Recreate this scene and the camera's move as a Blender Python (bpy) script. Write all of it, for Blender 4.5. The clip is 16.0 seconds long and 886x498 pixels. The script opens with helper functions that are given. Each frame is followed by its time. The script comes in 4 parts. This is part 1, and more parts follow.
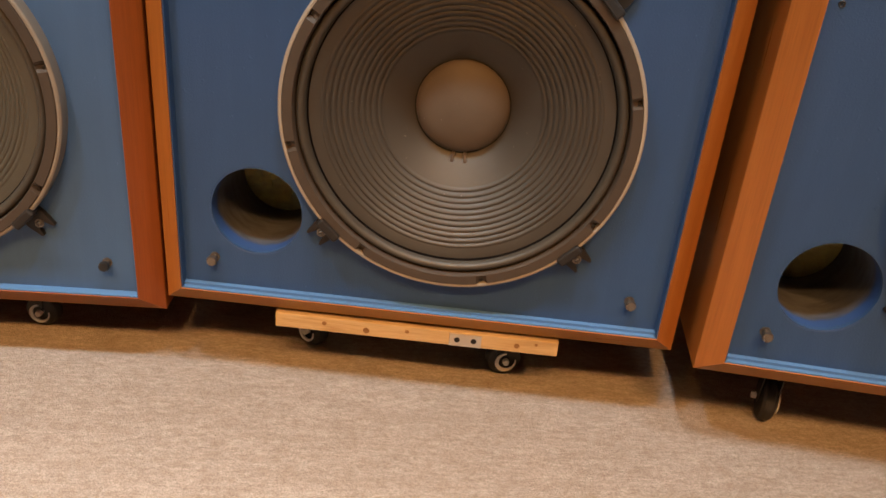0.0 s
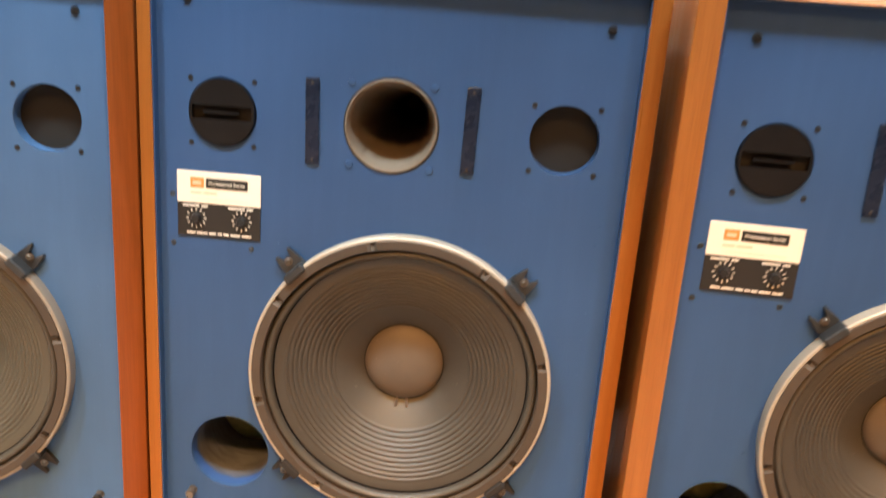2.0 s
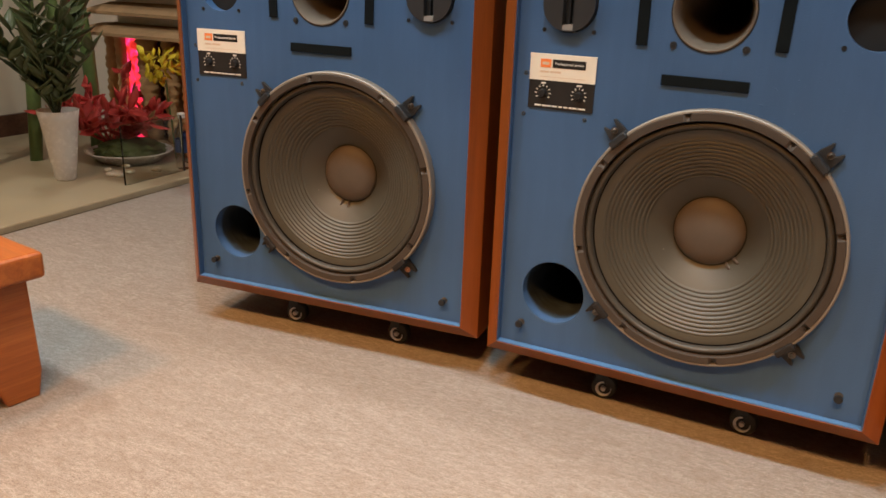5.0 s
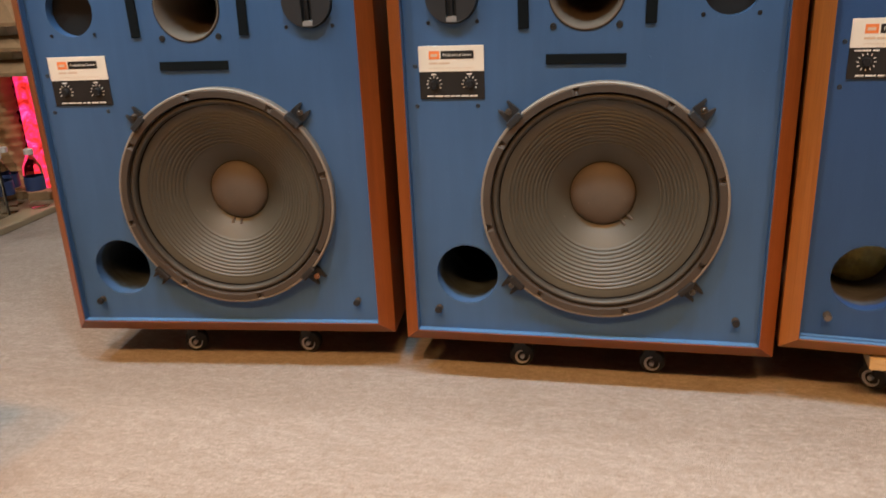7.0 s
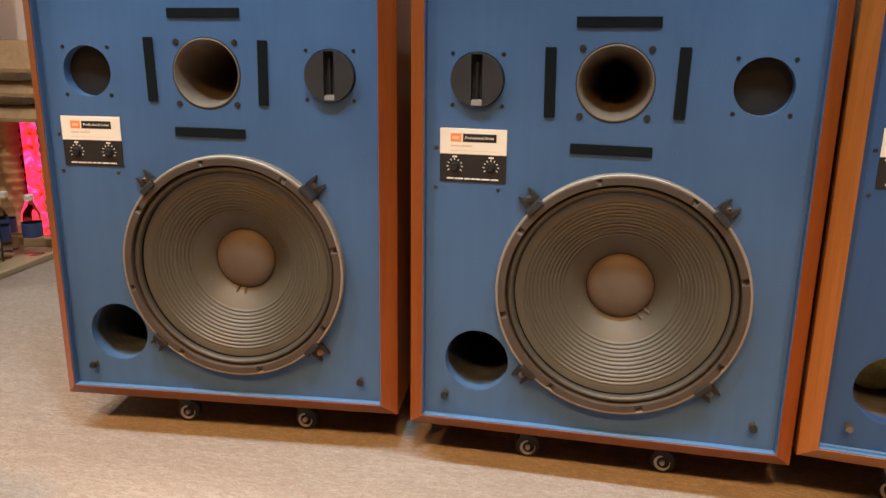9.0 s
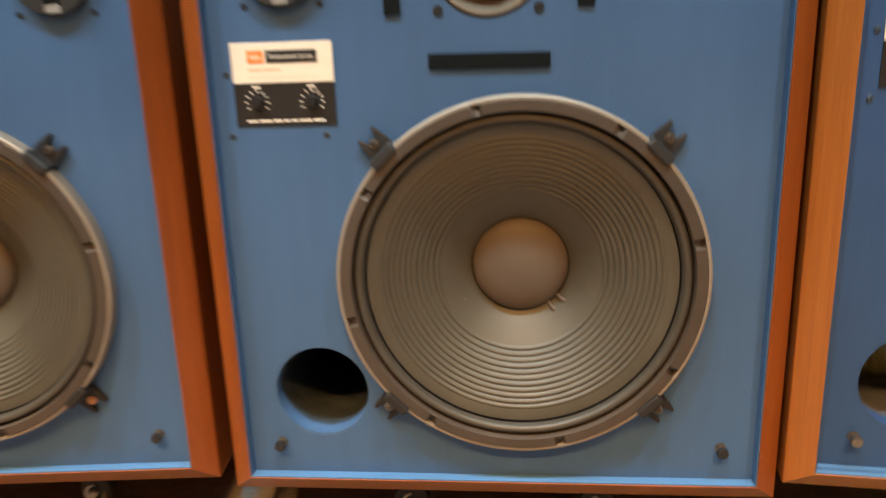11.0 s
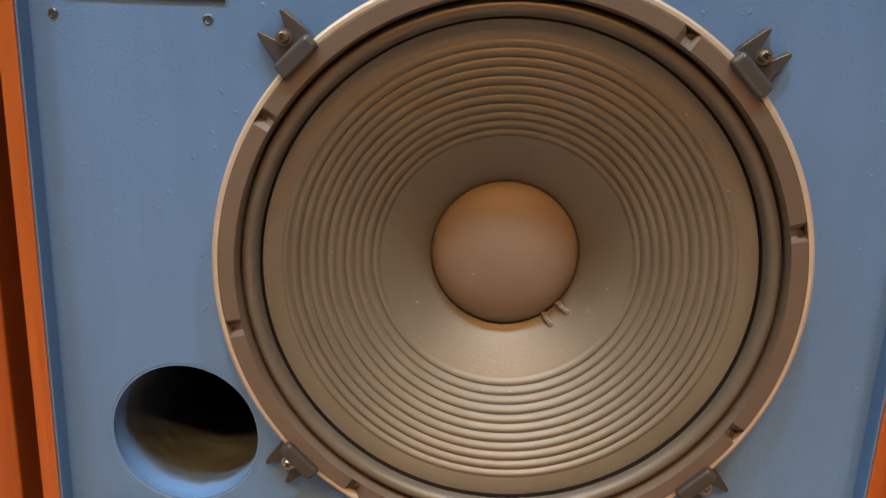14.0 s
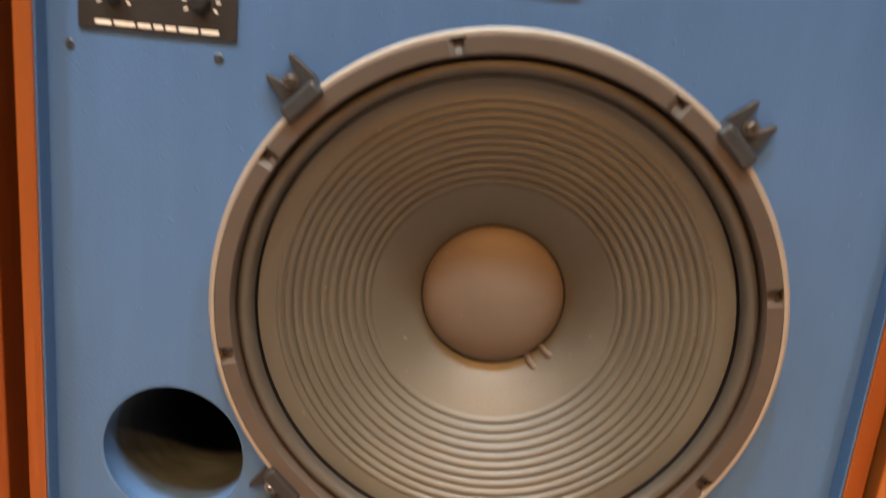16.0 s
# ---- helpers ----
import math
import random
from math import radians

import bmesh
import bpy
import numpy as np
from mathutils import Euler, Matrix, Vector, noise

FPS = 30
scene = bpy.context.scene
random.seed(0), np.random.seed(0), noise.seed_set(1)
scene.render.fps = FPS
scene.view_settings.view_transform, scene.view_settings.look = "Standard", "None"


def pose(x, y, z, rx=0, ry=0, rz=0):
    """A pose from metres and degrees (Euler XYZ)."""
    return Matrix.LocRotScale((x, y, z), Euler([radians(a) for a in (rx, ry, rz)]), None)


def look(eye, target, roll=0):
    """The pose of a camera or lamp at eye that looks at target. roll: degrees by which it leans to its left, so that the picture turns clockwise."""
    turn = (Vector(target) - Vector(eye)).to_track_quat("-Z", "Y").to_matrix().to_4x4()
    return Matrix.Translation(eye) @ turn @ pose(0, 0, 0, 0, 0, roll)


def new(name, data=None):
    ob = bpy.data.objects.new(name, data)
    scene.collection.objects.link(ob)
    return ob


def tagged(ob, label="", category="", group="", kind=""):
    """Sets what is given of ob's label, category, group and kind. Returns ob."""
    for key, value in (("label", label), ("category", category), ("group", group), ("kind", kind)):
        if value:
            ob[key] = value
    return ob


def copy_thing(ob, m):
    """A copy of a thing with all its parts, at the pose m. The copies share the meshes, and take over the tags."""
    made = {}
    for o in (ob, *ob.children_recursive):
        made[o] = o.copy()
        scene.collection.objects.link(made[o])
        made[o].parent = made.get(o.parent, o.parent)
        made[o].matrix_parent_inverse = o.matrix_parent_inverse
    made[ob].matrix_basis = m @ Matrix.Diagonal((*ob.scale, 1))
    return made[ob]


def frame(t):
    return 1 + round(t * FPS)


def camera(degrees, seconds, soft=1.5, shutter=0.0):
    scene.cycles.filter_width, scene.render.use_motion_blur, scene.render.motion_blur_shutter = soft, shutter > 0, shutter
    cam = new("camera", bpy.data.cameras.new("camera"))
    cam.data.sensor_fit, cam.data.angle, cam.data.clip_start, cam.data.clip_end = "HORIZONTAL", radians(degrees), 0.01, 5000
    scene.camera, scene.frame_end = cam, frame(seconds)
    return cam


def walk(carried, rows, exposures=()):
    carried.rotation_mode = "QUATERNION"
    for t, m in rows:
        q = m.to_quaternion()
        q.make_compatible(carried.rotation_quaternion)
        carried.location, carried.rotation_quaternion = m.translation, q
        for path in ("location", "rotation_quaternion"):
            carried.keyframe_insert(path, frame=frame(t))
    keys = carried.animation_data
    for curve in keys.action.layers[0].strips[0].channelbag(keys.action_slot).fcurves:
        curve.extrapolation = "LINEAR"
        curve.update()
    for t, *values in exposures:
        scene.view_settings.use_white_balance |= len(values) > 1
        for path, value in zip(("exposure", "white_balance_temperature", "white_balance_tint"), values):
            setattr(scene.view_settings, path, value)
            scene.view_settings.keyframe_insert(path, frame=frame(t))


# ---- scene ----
cam = camera(58.37, 16.0, 1.5, 0.4)
PATH = [
    (0, (-0.0564, -0.0774, 0.6324), (0.0588, 1.7142, -0.2491), 5.32),
    (0.5, (-0.0642, -0.0999, 0.6091), (0.0826, 1.7082, -0.2329), 5.69),
    (1, (-0.0735, -0.101, 0.6275), (0.091, 1.7204, -0.1821), 5.68),
    (1.5, (-0.042, -0.0955, 0.732), (0.0772, 1.7574, -0.0112), 4.51),
    (2, (0.0026, -0.2044, 0.836), (0.0946, 1.7171, 0.2888), 4.42),
    (2.5, (0.047, -0.324, 0.9075), (0.1004, 1.629, 0.4798), 4.13),
    (2.6, (0.0607, -0.3465, 0.9207), (0.0686, 1.6059, 0.4873), 3.34),
    (3, (0.0616, -0.4409, 0.8924), (-0.0509, 1.5053, 0.4453), -1.19),
    (3.5, (-0.0488, -0.4924, 0.8597), (-0.4005, 1.4332, 0.4493), -0.02),
    (4, (-0.2186, -0.5066, 0.8124), (-0.8724, 1.3338, 0.3818), 4.47),
    (4.3, (-0.284, -0.4813, 0.8), (-1.0934, 1.2876, 0.3356), 5.69),
    (4.5, (-0.3461, -0.4604, 0.7848), (-1.1902, 1.2748, 0.2589), 4.72),
    (4.7, (-0.4019, -0.3892, 0.718), (-1.2849, 1.2932, 0.0938), 2.49),
    (6.8, (-0.6330, -0.4970, 0.7260), (-1.0780, 1.3300, 0.0470), -2.70),
    (7, (-0.6128, -0.4758, 0.7249), (-1.0405, 1.3614, 0.0602), -2.66),
    (7.5, (-0.6073, -0.4055, 0.7648), (-1.0266, 1.4606, 0.1802), -1.39),
    (8, (-0.6711, -0.4158, 0.7757), (-1.0848, 1.4568, 0.208), 0.49),
    (8.2, (-0.6600, -0.4370, 0.7670), (-1.0760, 1.4400, 0.2190), 0.70),
    (10.3, (-0.6580, -0.3980, 0.7470), (-1.0000, 1.5020, 0.2250), 0.30),
    (10.5, (-0.6506, -0.311, 0.7294), (-0.9491, 1.5925, 0.193), 0.54),
    (11, (-0.6391, -0.017, 0.6216), (-0.8329, 1.8968, 0.0739), -2.03),
    (11.2, (-0.641, 0.0824, 0.5502), (-0.8338, 2.0019, 0.0227), -5.15),
    (11.5, (-0.6444, 0.187, 0.5077), (-0.806, 2.0998, -0.0536), -4.32),
    (12, (-0.6573, 0.2467, 0.4733), (-0.7708, 2.1594, -0.1001), -1.49),
    (12.5, (-0.6559, 0.2788, 0.4837), (-0.7498, 2.198, -0.0711), 0.44),
    (13, (-0.651, 0.2784, 0.4917), (-0.7344, 2.2007, -0.054), 1.67),
    (13.5, (-0.6551, 0.2679, 0.4908), (-0.7493, 2.1971, -0.0281), 2.00),
    (14, (-0.6628, 0.2832, 0.5051), (-0.7395, 2.2152, -0.0064), 2.31),
    (14.5, (-0.6653, 0.3135, 0.5049), (-0.729, 2.2396, -0.0301), 2.52),
    (15, (-0.6574, 0.3224, 0.4842), (-0.7148, 2.2186, -0.149), 2.79),
    (15.5, (-0.643, 0.3204, 0.485), (-0.7108, 2.2172, -0.1456), 3.46),
    (16, (-0.6607, 0.2719, 0.5363), (-0.7281, 2.2072, 0.036), 5.75),
]
EXPOSURES = [(0.0, -0.14, 6440, 8), (0.5, -0.20, 6440, 8), (1.0, -0.29, 6390, 8), (1.5, 0.18, 5760, 4), (2.0, 0.84, 6100, 4), (2.5, -0.60, 6380, 6), (3.0, -0.63, 6310, 6), (3.5, -0.32, 5980, 5), (4.0, -0.2, 6020, 5), (4.5, -0.27, 6160, 6),
             (4.7, -0.35, 6200, 6), (6.8, -0.4, 5960, 5), (7.5, -0.05, 5660, 5), (8.0, -0.03, 5830, 5), (10.5, -0.06, 6160, 4), (11.0, 0.26, 6150, 0), (11.5, 0.36, 6230, -3), (12.5, 0.57, 6240, -2), (14.0, 0.58, 6150, 5), (16.0, 0.58, 6080, 6)]
walk(cam, [(t, look(eye, target, roll)) for t, eye, target, roll in PATH], EXPOSURES)

# ---- light ----
def lamp(name, kind, place, target, energy, color, size=0.1, size_y=None):
    data = bpy.data.lights.new(name, kind)
    data.energy, data.color = energy, color
    if kind == "AREA":
        data.shape = "RECTANGLE" if size_y else "DISK"
        data.size = size
        if size_y:
            data.size_y = size_y
    ob = new(name, data)
    ob.matrix_world = look(place, target)
    return ob


world = bpy.data.worlds.new("room_air")
world.use_nodes = True
world.node_tree.nodes["Background"].inputs[0].default_value = (1.0, 0.85, 0.7, 1)
world.node_tree.nodes["Background"].inputs[1].default_value = 0.02
scene.world = world

# a row of small ceiling lights ahead of the loudspeakers
for lx, watts, beam, blend in ((-1.75, 120, 78, 0.45), (-0.85, 117, 78, 0.45), (0.0, 107, 73, 0.5), (0.9, 77, 73, 0.5)):
    spot = lamp("ceiling_spot", "SPOT", (lx, 0.08, 2.40), (lx, 0.08, 0), watts, (0.80, 0.95, 1.0))
    spot.data.spot_size, spot.data.spot_blend, spot.data.shadow_soft_size = radians(beam), blend, 0.09
# an extra assumed spot, added to brighten the plants and the floor there
spot = lamp("ceiling_spot", "SPOT", (-2.65, 0.08, 2.66), (-2.65, 0.08, 0), 125, (1.0, 0.92, 0.80))
spot.data.spot_size, spot.data.spot_blend, spot.data.shadow_soft_size = radians(115), 0.6, 0.04
# a second row of warm downlights further into the room
for lx in (-2.2, -1.2, -0.2, 0.8):
    spot = lamp("warm_downlight", "SPOT", (lx, -1.35, 2.62), (lx, -0.55, 0), 330, (1.0, 0.46, 0.14))
    spot.data.spot_size, spot.data.spot_blend, spot.data.shadow_soft_size = radians(74), 0.7, 0.10
# added fill spots, no fixtures known, that brighten the two ends of the back wall
for lx, watts, tint in ((-1.75, 60, (1.0, 0.80, 0.60)), (1.20, 120, (1.0, 0.68, 0.46))):
    spot = lamp("rear_fill_spot", "SPOT", (lx, 0.10, 2.62), (lx, 1.55, 0.95), watts, tint)
    spot.data.spot_size, spot.data.spot_blend, spot.data.shadow_soft_size = radians(42), 0.7, 0.05
# added area light, no cove known, that washes the back wall
lamp("wall_fill", "AREA", (0.2, 1.08, 2.64), (0.2, 1.95, 0.6), 70, (1.0, 0.90, 0.82), 3.6, 0.12)


# ---- materials ----
class Nodes:
    def __init__(self, name):
        self.mat = bpy.data.materials.new(name)
        self.mat.use_nodes = True
        self.tree = self.mat.node_tree
        self.bsdf = self.tree.nodes["Principled BSDF"]
        self.coord = self.tree.nodes.new("ShaderNodeTexCoord").outputs["Object"]

    def add(self, kind, **inputs):
        node = self.tree.nodes.new(kind)
        for key, value in inputs.items():
            self.put(node.inputs[key.replace("_", " ")], value)
        return node

    def put(self, socket, value):
        if isinstance(value, bpy.types.NodeSocket):
            self.tree.links.new(value, socket)
        else:
            socket.default_value = value

    def scaled(self, scale, source=None):
        node = self.add("ShaderNodeMapping", Vector=source or self.coord)
        node.inputs["Scale"].default_value = scale
        return node.outputs[0]

    def noise(self, scale, detail=4.0, rough=0.6, vector=None, distortion=0.0):
        node = self.add("ShaderNodeTexNoise", Vector=vector or self.coord, Scale=scale, Detail=detail, Roughness=rough, Distortion=distortion)
        return node.outputs["Fac"]

    def ramp(self, fac, stops, constant=False):
        node = self.tree.nodes.new("ShaderNodeValToRGB")
        self.put(node.inputs[0], fac)
        node.color_ramp.interpolation = "CONSTANT" if constant else "LINEAR"
        elements = node.color_ramp.elements
        while len(elements) < len(stops):
            elements.new(0.5)
        for element, (at, color) in zip(elements, stops):
            element.position = at
            element.color = (*color, 1) if isinstance(color, tuple) else (color, color, color, 1)
        return node.outputs[0]

    def mix(self, fac, a, b, mode="MIX"):
        node = self.tree.nodes.new("ShaderNodeMix")
        node.data_type, node.blend_type = "RGBA", mode
        for index, value in ((0, fac), (6, a), (7, b)):
            if isinstance(value, tuple):
                value = (*value, 1)
            self.put(node.inputs[index], value)
        return node.outputs[2]

    def bump(self, height, strength=0.3, distance=0.001, normal=None):
        node = self.add("ShaderNodeBump", Height=height, Strength=strength, Distance=distance)
        if normal:
            self.put(node.inputs["Normal"], normal)
        return node.outputs[0]

    def finish(self, color, rough=0.5, metal=0.0, normal=None, **more):
        if isinstance(color, tuple):
            color = (*color, 1)
        self.put(self.bsdf.inputs["Base Color"], color)
        self.put(self.bsdf.inputs["Roughness"], rough)
        self.bsdf.inputs["Metallic"].default_value = metal
        if normal:
            self.put(self.bsdf.inputs["Normal"], normal)
        for key, value in more.items():
            self.put(self.bsdf.inputs[key.replace("_", " ")], value)
        return self.mat


def plain(name, color, rough=0.5, metal=0.0, wear=0.12, scale=60.0, bumpy=0.15, **more):
    """A surface of one colour with faint mottling and fine relief."""
    n = Nodes(name)
    fine, broad = n.noise(scale), n.noise(scale * 0.09, 3)
    dark = tuple(c * (1 - wear) for c in color)
    light = tuple(min(1, c * (1 + wear)) for c in color)
    tone = n.mix(n.ramp(broad, [(0.3, 0.0), (0.7, 1.0)]), dark, light)
    tone = n.mix(0.35, tone, n.ramp(fine, [(0.3, dark), (0.7, light)]))
    return n.finish(tone, n.ramp(fine, [(0.2, max(0.02, rough - 0.08)), (0.8, min(1, rough + 0.08))]), metal, n.bump(fine, bumpy, 0.0005), **more)


def wood(name, dark, mid, light, rough=0.38, length=0.35, rings=26.0, sheen=0.32):
    """Veneer or board with its grain along the local x axis."""
    n = Nodes(name)
    info = n.tree.nodes.new("ShaderNodeObjectInfo")
    shift = n.add("ShaderNodeVectorMath", **{})
    shift.operation = "ADD"
    rnd = n.add("ShaderNodeCombineXYZ")
    scale_up = n.add("ShaderNodeMath")
    scale_up.operation = "MULTIPLY"
    n.put(scale_up.inputs[0], info.outputs["Random"])
    scale_up.inputs[1].default_value = 7.3
    for axis in range(3):
        n.put(rnd.inputs[axis], scale_up.outputs[0])
    n.put(shift.inputs[0], n.coord)
    n.put(shift.inputs[1], rnd.outputs[0])
    base = shift.outputs[0]
    stretched = n.scaled((length * 6, rings * 1.6, rings * 1.6), base)
    grain = n.noise(1.0, 6, 0.62, stretched, 1.2)
    pores = n.noise(1.0, 3, 0.7, n.scaled((14, 520, 520), base))
    broad = n.noise(2.2, 2, 0.5, base)
    tone = n.ramp(grain, [(0.28, dark), (0.5, mid), (0.74, light)])
    tone = n.mix(n.ramp(pores, [(0.35, 0.28), (0.55, 0.0)]), tone, tuple(c * 0.6 for c in dark))
    tone = n.mix(n.ramp(broad, [(0.3, 0.0), (0.75, 0.3)]), tone, dark)
    return n.finish(tone, n.ramp(grain, [(0.2, rough - 0.06), (0.8, rough + 0.1)]), 0, n.bump(pores, 0.22, 0.0004), Specular_IOR_Level=sheen)


def paint_blue(name, color):
    """Brush-painted board: flat paint with roller stipple and slight scuffs."""
    n = Nodes(name)
    stipple = n.noise(420, 3, 0.6)
    broad = n.noise(3.2, 4, 0.55)
    streak = n.noise(1.0, 4, 0.6, n.scaled((60, 60, 5)))
    tone = n.mix(n.ramp(broad, [(0.32, 0.0), (0.7, 1.0)]), tuple(c * 0.88 for c in color), tuple(c * 1.1 for c in color))
    tone = n.mix(n.ramp(streak, [(0.45, 0.0), (0.8, 0.22)]), tone, tuple(min(1, c * 1.25 + 0.01) for c in color))
    specks = n.ramp(n.noise(260, 2, 0.4), [(0.765, 0.0), (0.78, 0.6)])
    tone = n.mix(specks, tone, tuple(min(1, c * 1.7 + 0.05) for c in color))
    nibs = n.ramp(n.noise(130, 2, 0.5), [(0.66, 0.0), (0.74, 1.0)])
    stipple = n.mix(n.ramp(n.noise(5, 2, 0.5), [(0.42, 0.15), (0.6, 0.75)]), stipple, nibs)
    return n.finish(tone, n.ramp(broad, [(0.3, 0.42), (0.7, 0.55)]), 0, n.bump(stipple, 0.6, 0.0009, n.bump(streak, 0.12, 0.0008)), Specular_IOR_Level=0.3)


def port_material(name, blue, card):
    """Bass port: blue paint that ends unevenly a little way in, bare card behind."""
    n = Nodes(name)
    split = n.add("ShaderNodeSeparateXYZ", Vector=n.coord)
    brushed = n.add("ShaderNodeMath")
    brushed.operation = "MULTIPLY_ADD"
    n.put(brushed.inputs[0], n.noise(55, 4, 0.6))
    brushed.inputs[1].default_value = 0.010
    n.put(brushed.inputs[2], split.outputs["Y"])
    edge = n.ramp(brushed.outputs[0], [(0.0245, 0.0), (0.0290, 1.0)])
    dust = n.noise(1.0, 4, 0.6, n.scaled((30, 90, 30)))
    bare = n.ramp(dust, [(0.3, tuple(c * 0.6 for c in card)), (0.7, tuple(c * 1.5 for c in card))])
    tone = n.mix(edge, tuple(c * 1.05 for c in blue), bare)
    return n.finish(tone, 0.6, 0, n.bump(dust, 0.3, 0.0006))


def carpet_material():
    n = Nodes("carpet_pile")
    loops = n.add("ShaderNodeTexVoronoi", Vector=n.scaled((420, 720, 500)), Scale=1.0)
    tuft = loops.outputs["Distance"]
    thread = n.noise(1.0, 3, 0.7, n.scaled((210, 1050, 300)))
    fleck = n.noise(1.0, 4, 0.75, n.scaled((190, 400, 250)))
    blot = n.noise(9.0, 5, 0.7, n.scaled((0.6, 1.2, 1)))
    traffic = n.noise(1.1, 3, 0.5)
    tone = n.ramp(fleck, [(0.34, (0.226, 0.191, 0.161)), (0.5, (0.329, 0.287, 0.255)), (0.66, (0.411, 0.370, 0.339))])
    grain = n.noise(1.0, 4, 0.75, n.scaled((58, 150, 90)))
    tone = n.mix(n.ramp(grain, [(0.38, 0.68), (0.5, 0.0)]), tone, (0.185, 0.148, 0.120))
    tone = n.mix(n.ramp(grain, [(0.52, 0.0), (0.62, 0.66)]), tone, (0.449, 0.410, 0.382))
    drift = n.noise(1.0, 4, 0.7, n.scaled((15, 42, 30)))
    tone = n.mix(n.ramp(drift, [(0.40, 0.42), (0.52, 0.0)]), tone, (0.226, 0.185, 0.154))
    tone = n.mix(n.ramp(drift, [(0.54, 0.0), (0.66, 0.36)]), tone, (0.439, 0.398, 0.370))
    tone = n.mix(n.ramp(blot, [(0.45, 0.0), (0.68, 0.28)]), tone, (0.233, 0.191, 0.158))
    tone = n.mix(n.ramp(traffic, [(0.45, 0.0), (0.7, 0.22)]), tone, (0.340, 0.291, 0.255))
    tone = n.mix(n.ramp(thread, [(0.50, 0.0), (0.66, 0.45)]), tone, (0.469, 0.424, 0.386))
    tone = n.mix(n.ramp(tuft, [(0.36, 0.0), (0.75, 0.5)]), tone, (0.157, 0.128, 0.109))
    height = n.mix(0.5, n.ramp(tuft, [(0.0, 1.0), (0.8, 0.0)]), thread)
    return n.finish(tone, 0.95, 0, n.bump(height, 1.0, 0.003), Sheen_Weight=0.1)


def stone_material():
    n = Nodes("split_stone")
    info = n.tree.nodes.new("ShaderNodeObjectInfo").outputs["Random"]
    geo = n.tree.nodes.new("ShaderNodeNewGeometry").outputs["Random Per Island"]
    pick = n.add("ShaderNodeMath")
    pick.operation = "ADD"
    n.put(pick.inputs[0], info)
    n.put(pick.inputs[1], geo)
    part_of = n.add("ShaderNodeMath")
    part_of.operation = "FRACT"
    n.put(part_of.inputs[0], pick.outputs[0])
    tone = n.ramp(part_of.outputs[0], [(0.0, (0.80, 0.73, 0.62)), (0.18, (0.86, 0.83, 0.77)), (0.36, (0.70, 0.64, 0.54)), (0.48, (0.80, 0.65, 0.42)),
                                       (0.57, (0.72, 0.50, 0.38)), (0.64, (0.88, 0.85, 0.80)), (0.80, (0.20, 0.22, 0.27)), (0.91, (0.38, 0.39, 0.42))], True)
    cloud, grit = n.noise(14, 5, 0.65), n.noise(90, 4, 0.7)
    tone = n.mix(n.ramp(cloud, [(0.35, 0.0), (0.7, 0.35)]), tone, (0.86, 0.81, 0.70))
    tone = n.mix(n.ramp(grit, [(0.3, 0.25), (0.5, 0.0)]), tone, (0.46, 0.38, 0.28))
    return n.finish(tone, 0.85, 0, n.bump(grit, 0.5, 0.003, n.bump(cloud, 0.6, 0.006)))


def cone_material(name, color, rough=0.45, gloss=0.55):
    n = Nodes(name)
    fibre, cloud = n.noise(520, 4, 0.75), n.noise(11, 4, 0.6)
    tone = n.mix(n.ramp(cloud, [(0.3, 0.0), (0.7, 1.0)]), tuple(c * 0.85 for c in color), tuple(c * 1.15 for c in color))
    dust = n.ramp(n.noise(330, 2, 0.4), [(0.77, 0.0), (0.79, 0.4)])
    tone = n.mix(dust, tone, (0.4, 0.36, 0.3))
    return n.finish(tone, n.ramp(cloud, [(0.3, rough - 0.05), (0.7, rough + 0.05)]), 0, n.bump(fibre, 0.5, 0.0006), Specular_IOR_Level=gloss)


M = {}
M["walnut"] = wood("walnut_veneer", (0.172, 0.043, 0.008), (0.222, 0.058, 0.0105), (0.262, 0.074, 0.015), 0.33)
M["teak"] = wood("teak_veneer", (0.250, 0.082, 0.015), (0.305, 0.104, 0.020), (0.350, 0.124, 0.026), 0.30)
M["pine"] = wood("pine_board", (0.37, 0.25, 0.135), (0.57, 0.465, 0.30), (0.67, 0.57, 0.41), 0.6, 1.2, 30)
M["dark_wood"] = wood("dark_stained_wood", (0.05, 0.022, 0.012), (0.085, 0.040, 0.022), (0.12, 0.06, 0.034))
M["light_wood"] = wood("light_brown_wood", (0.20, 0.11, 0.05), (0.28, 0.16, 0.075), (0.36, 0.21, 0.11), 0.5)
M["case_wood"] = wood("red_brown_case_veneer", (0.150, 0.034, 0.009), (0.190, 0.045, 0.012), (0.225, 0.058, 0.016), 0.33)
M["clock_wood"] = wood("lacquered_clock_wood", (0.27, 0.062, 0.012), (0.33, 0.080, 0.016), (0.39, 0.10, 0.022), 0.3)
M["stool_wood"] = wood("varnished_stool_wood", (0.22, 0.060, 0.013), (0.32, 0.095, 0.022), (0.42, 0.14, 0.035), 0.3)
M["blue_light"] = paint_blue("blue_baffle_paint", (0.048, 0.102, 0.213))
M["blue_deep"] = paint_blue("deep_blue_baffle_paint", (0.0265, 0.065, 0.160))
# baffle blue made paler, as the upward-facing ledge catches light from above
M["blue_ledge_lit"] = paint_blue("lit_blue_ledge_paint", (0.070, 0.165, 0.340))
M["port_blue_light"] = port_material("painted_port", (0.048, 0.102, 0.213), (0.026, 0.036, 0.046))
M["port_blue_deep"] = port_material("deep_painted_port", (0.018, 0.053, 0.168), (0.058, 0.064, 0.078))
M["carpet"] = carpet_material()
M["stone"] = stone_material()
M["cone"] = cone_material("pulp_cone", (0.046, 0.0405, 0.027), 0.52, 0.72)
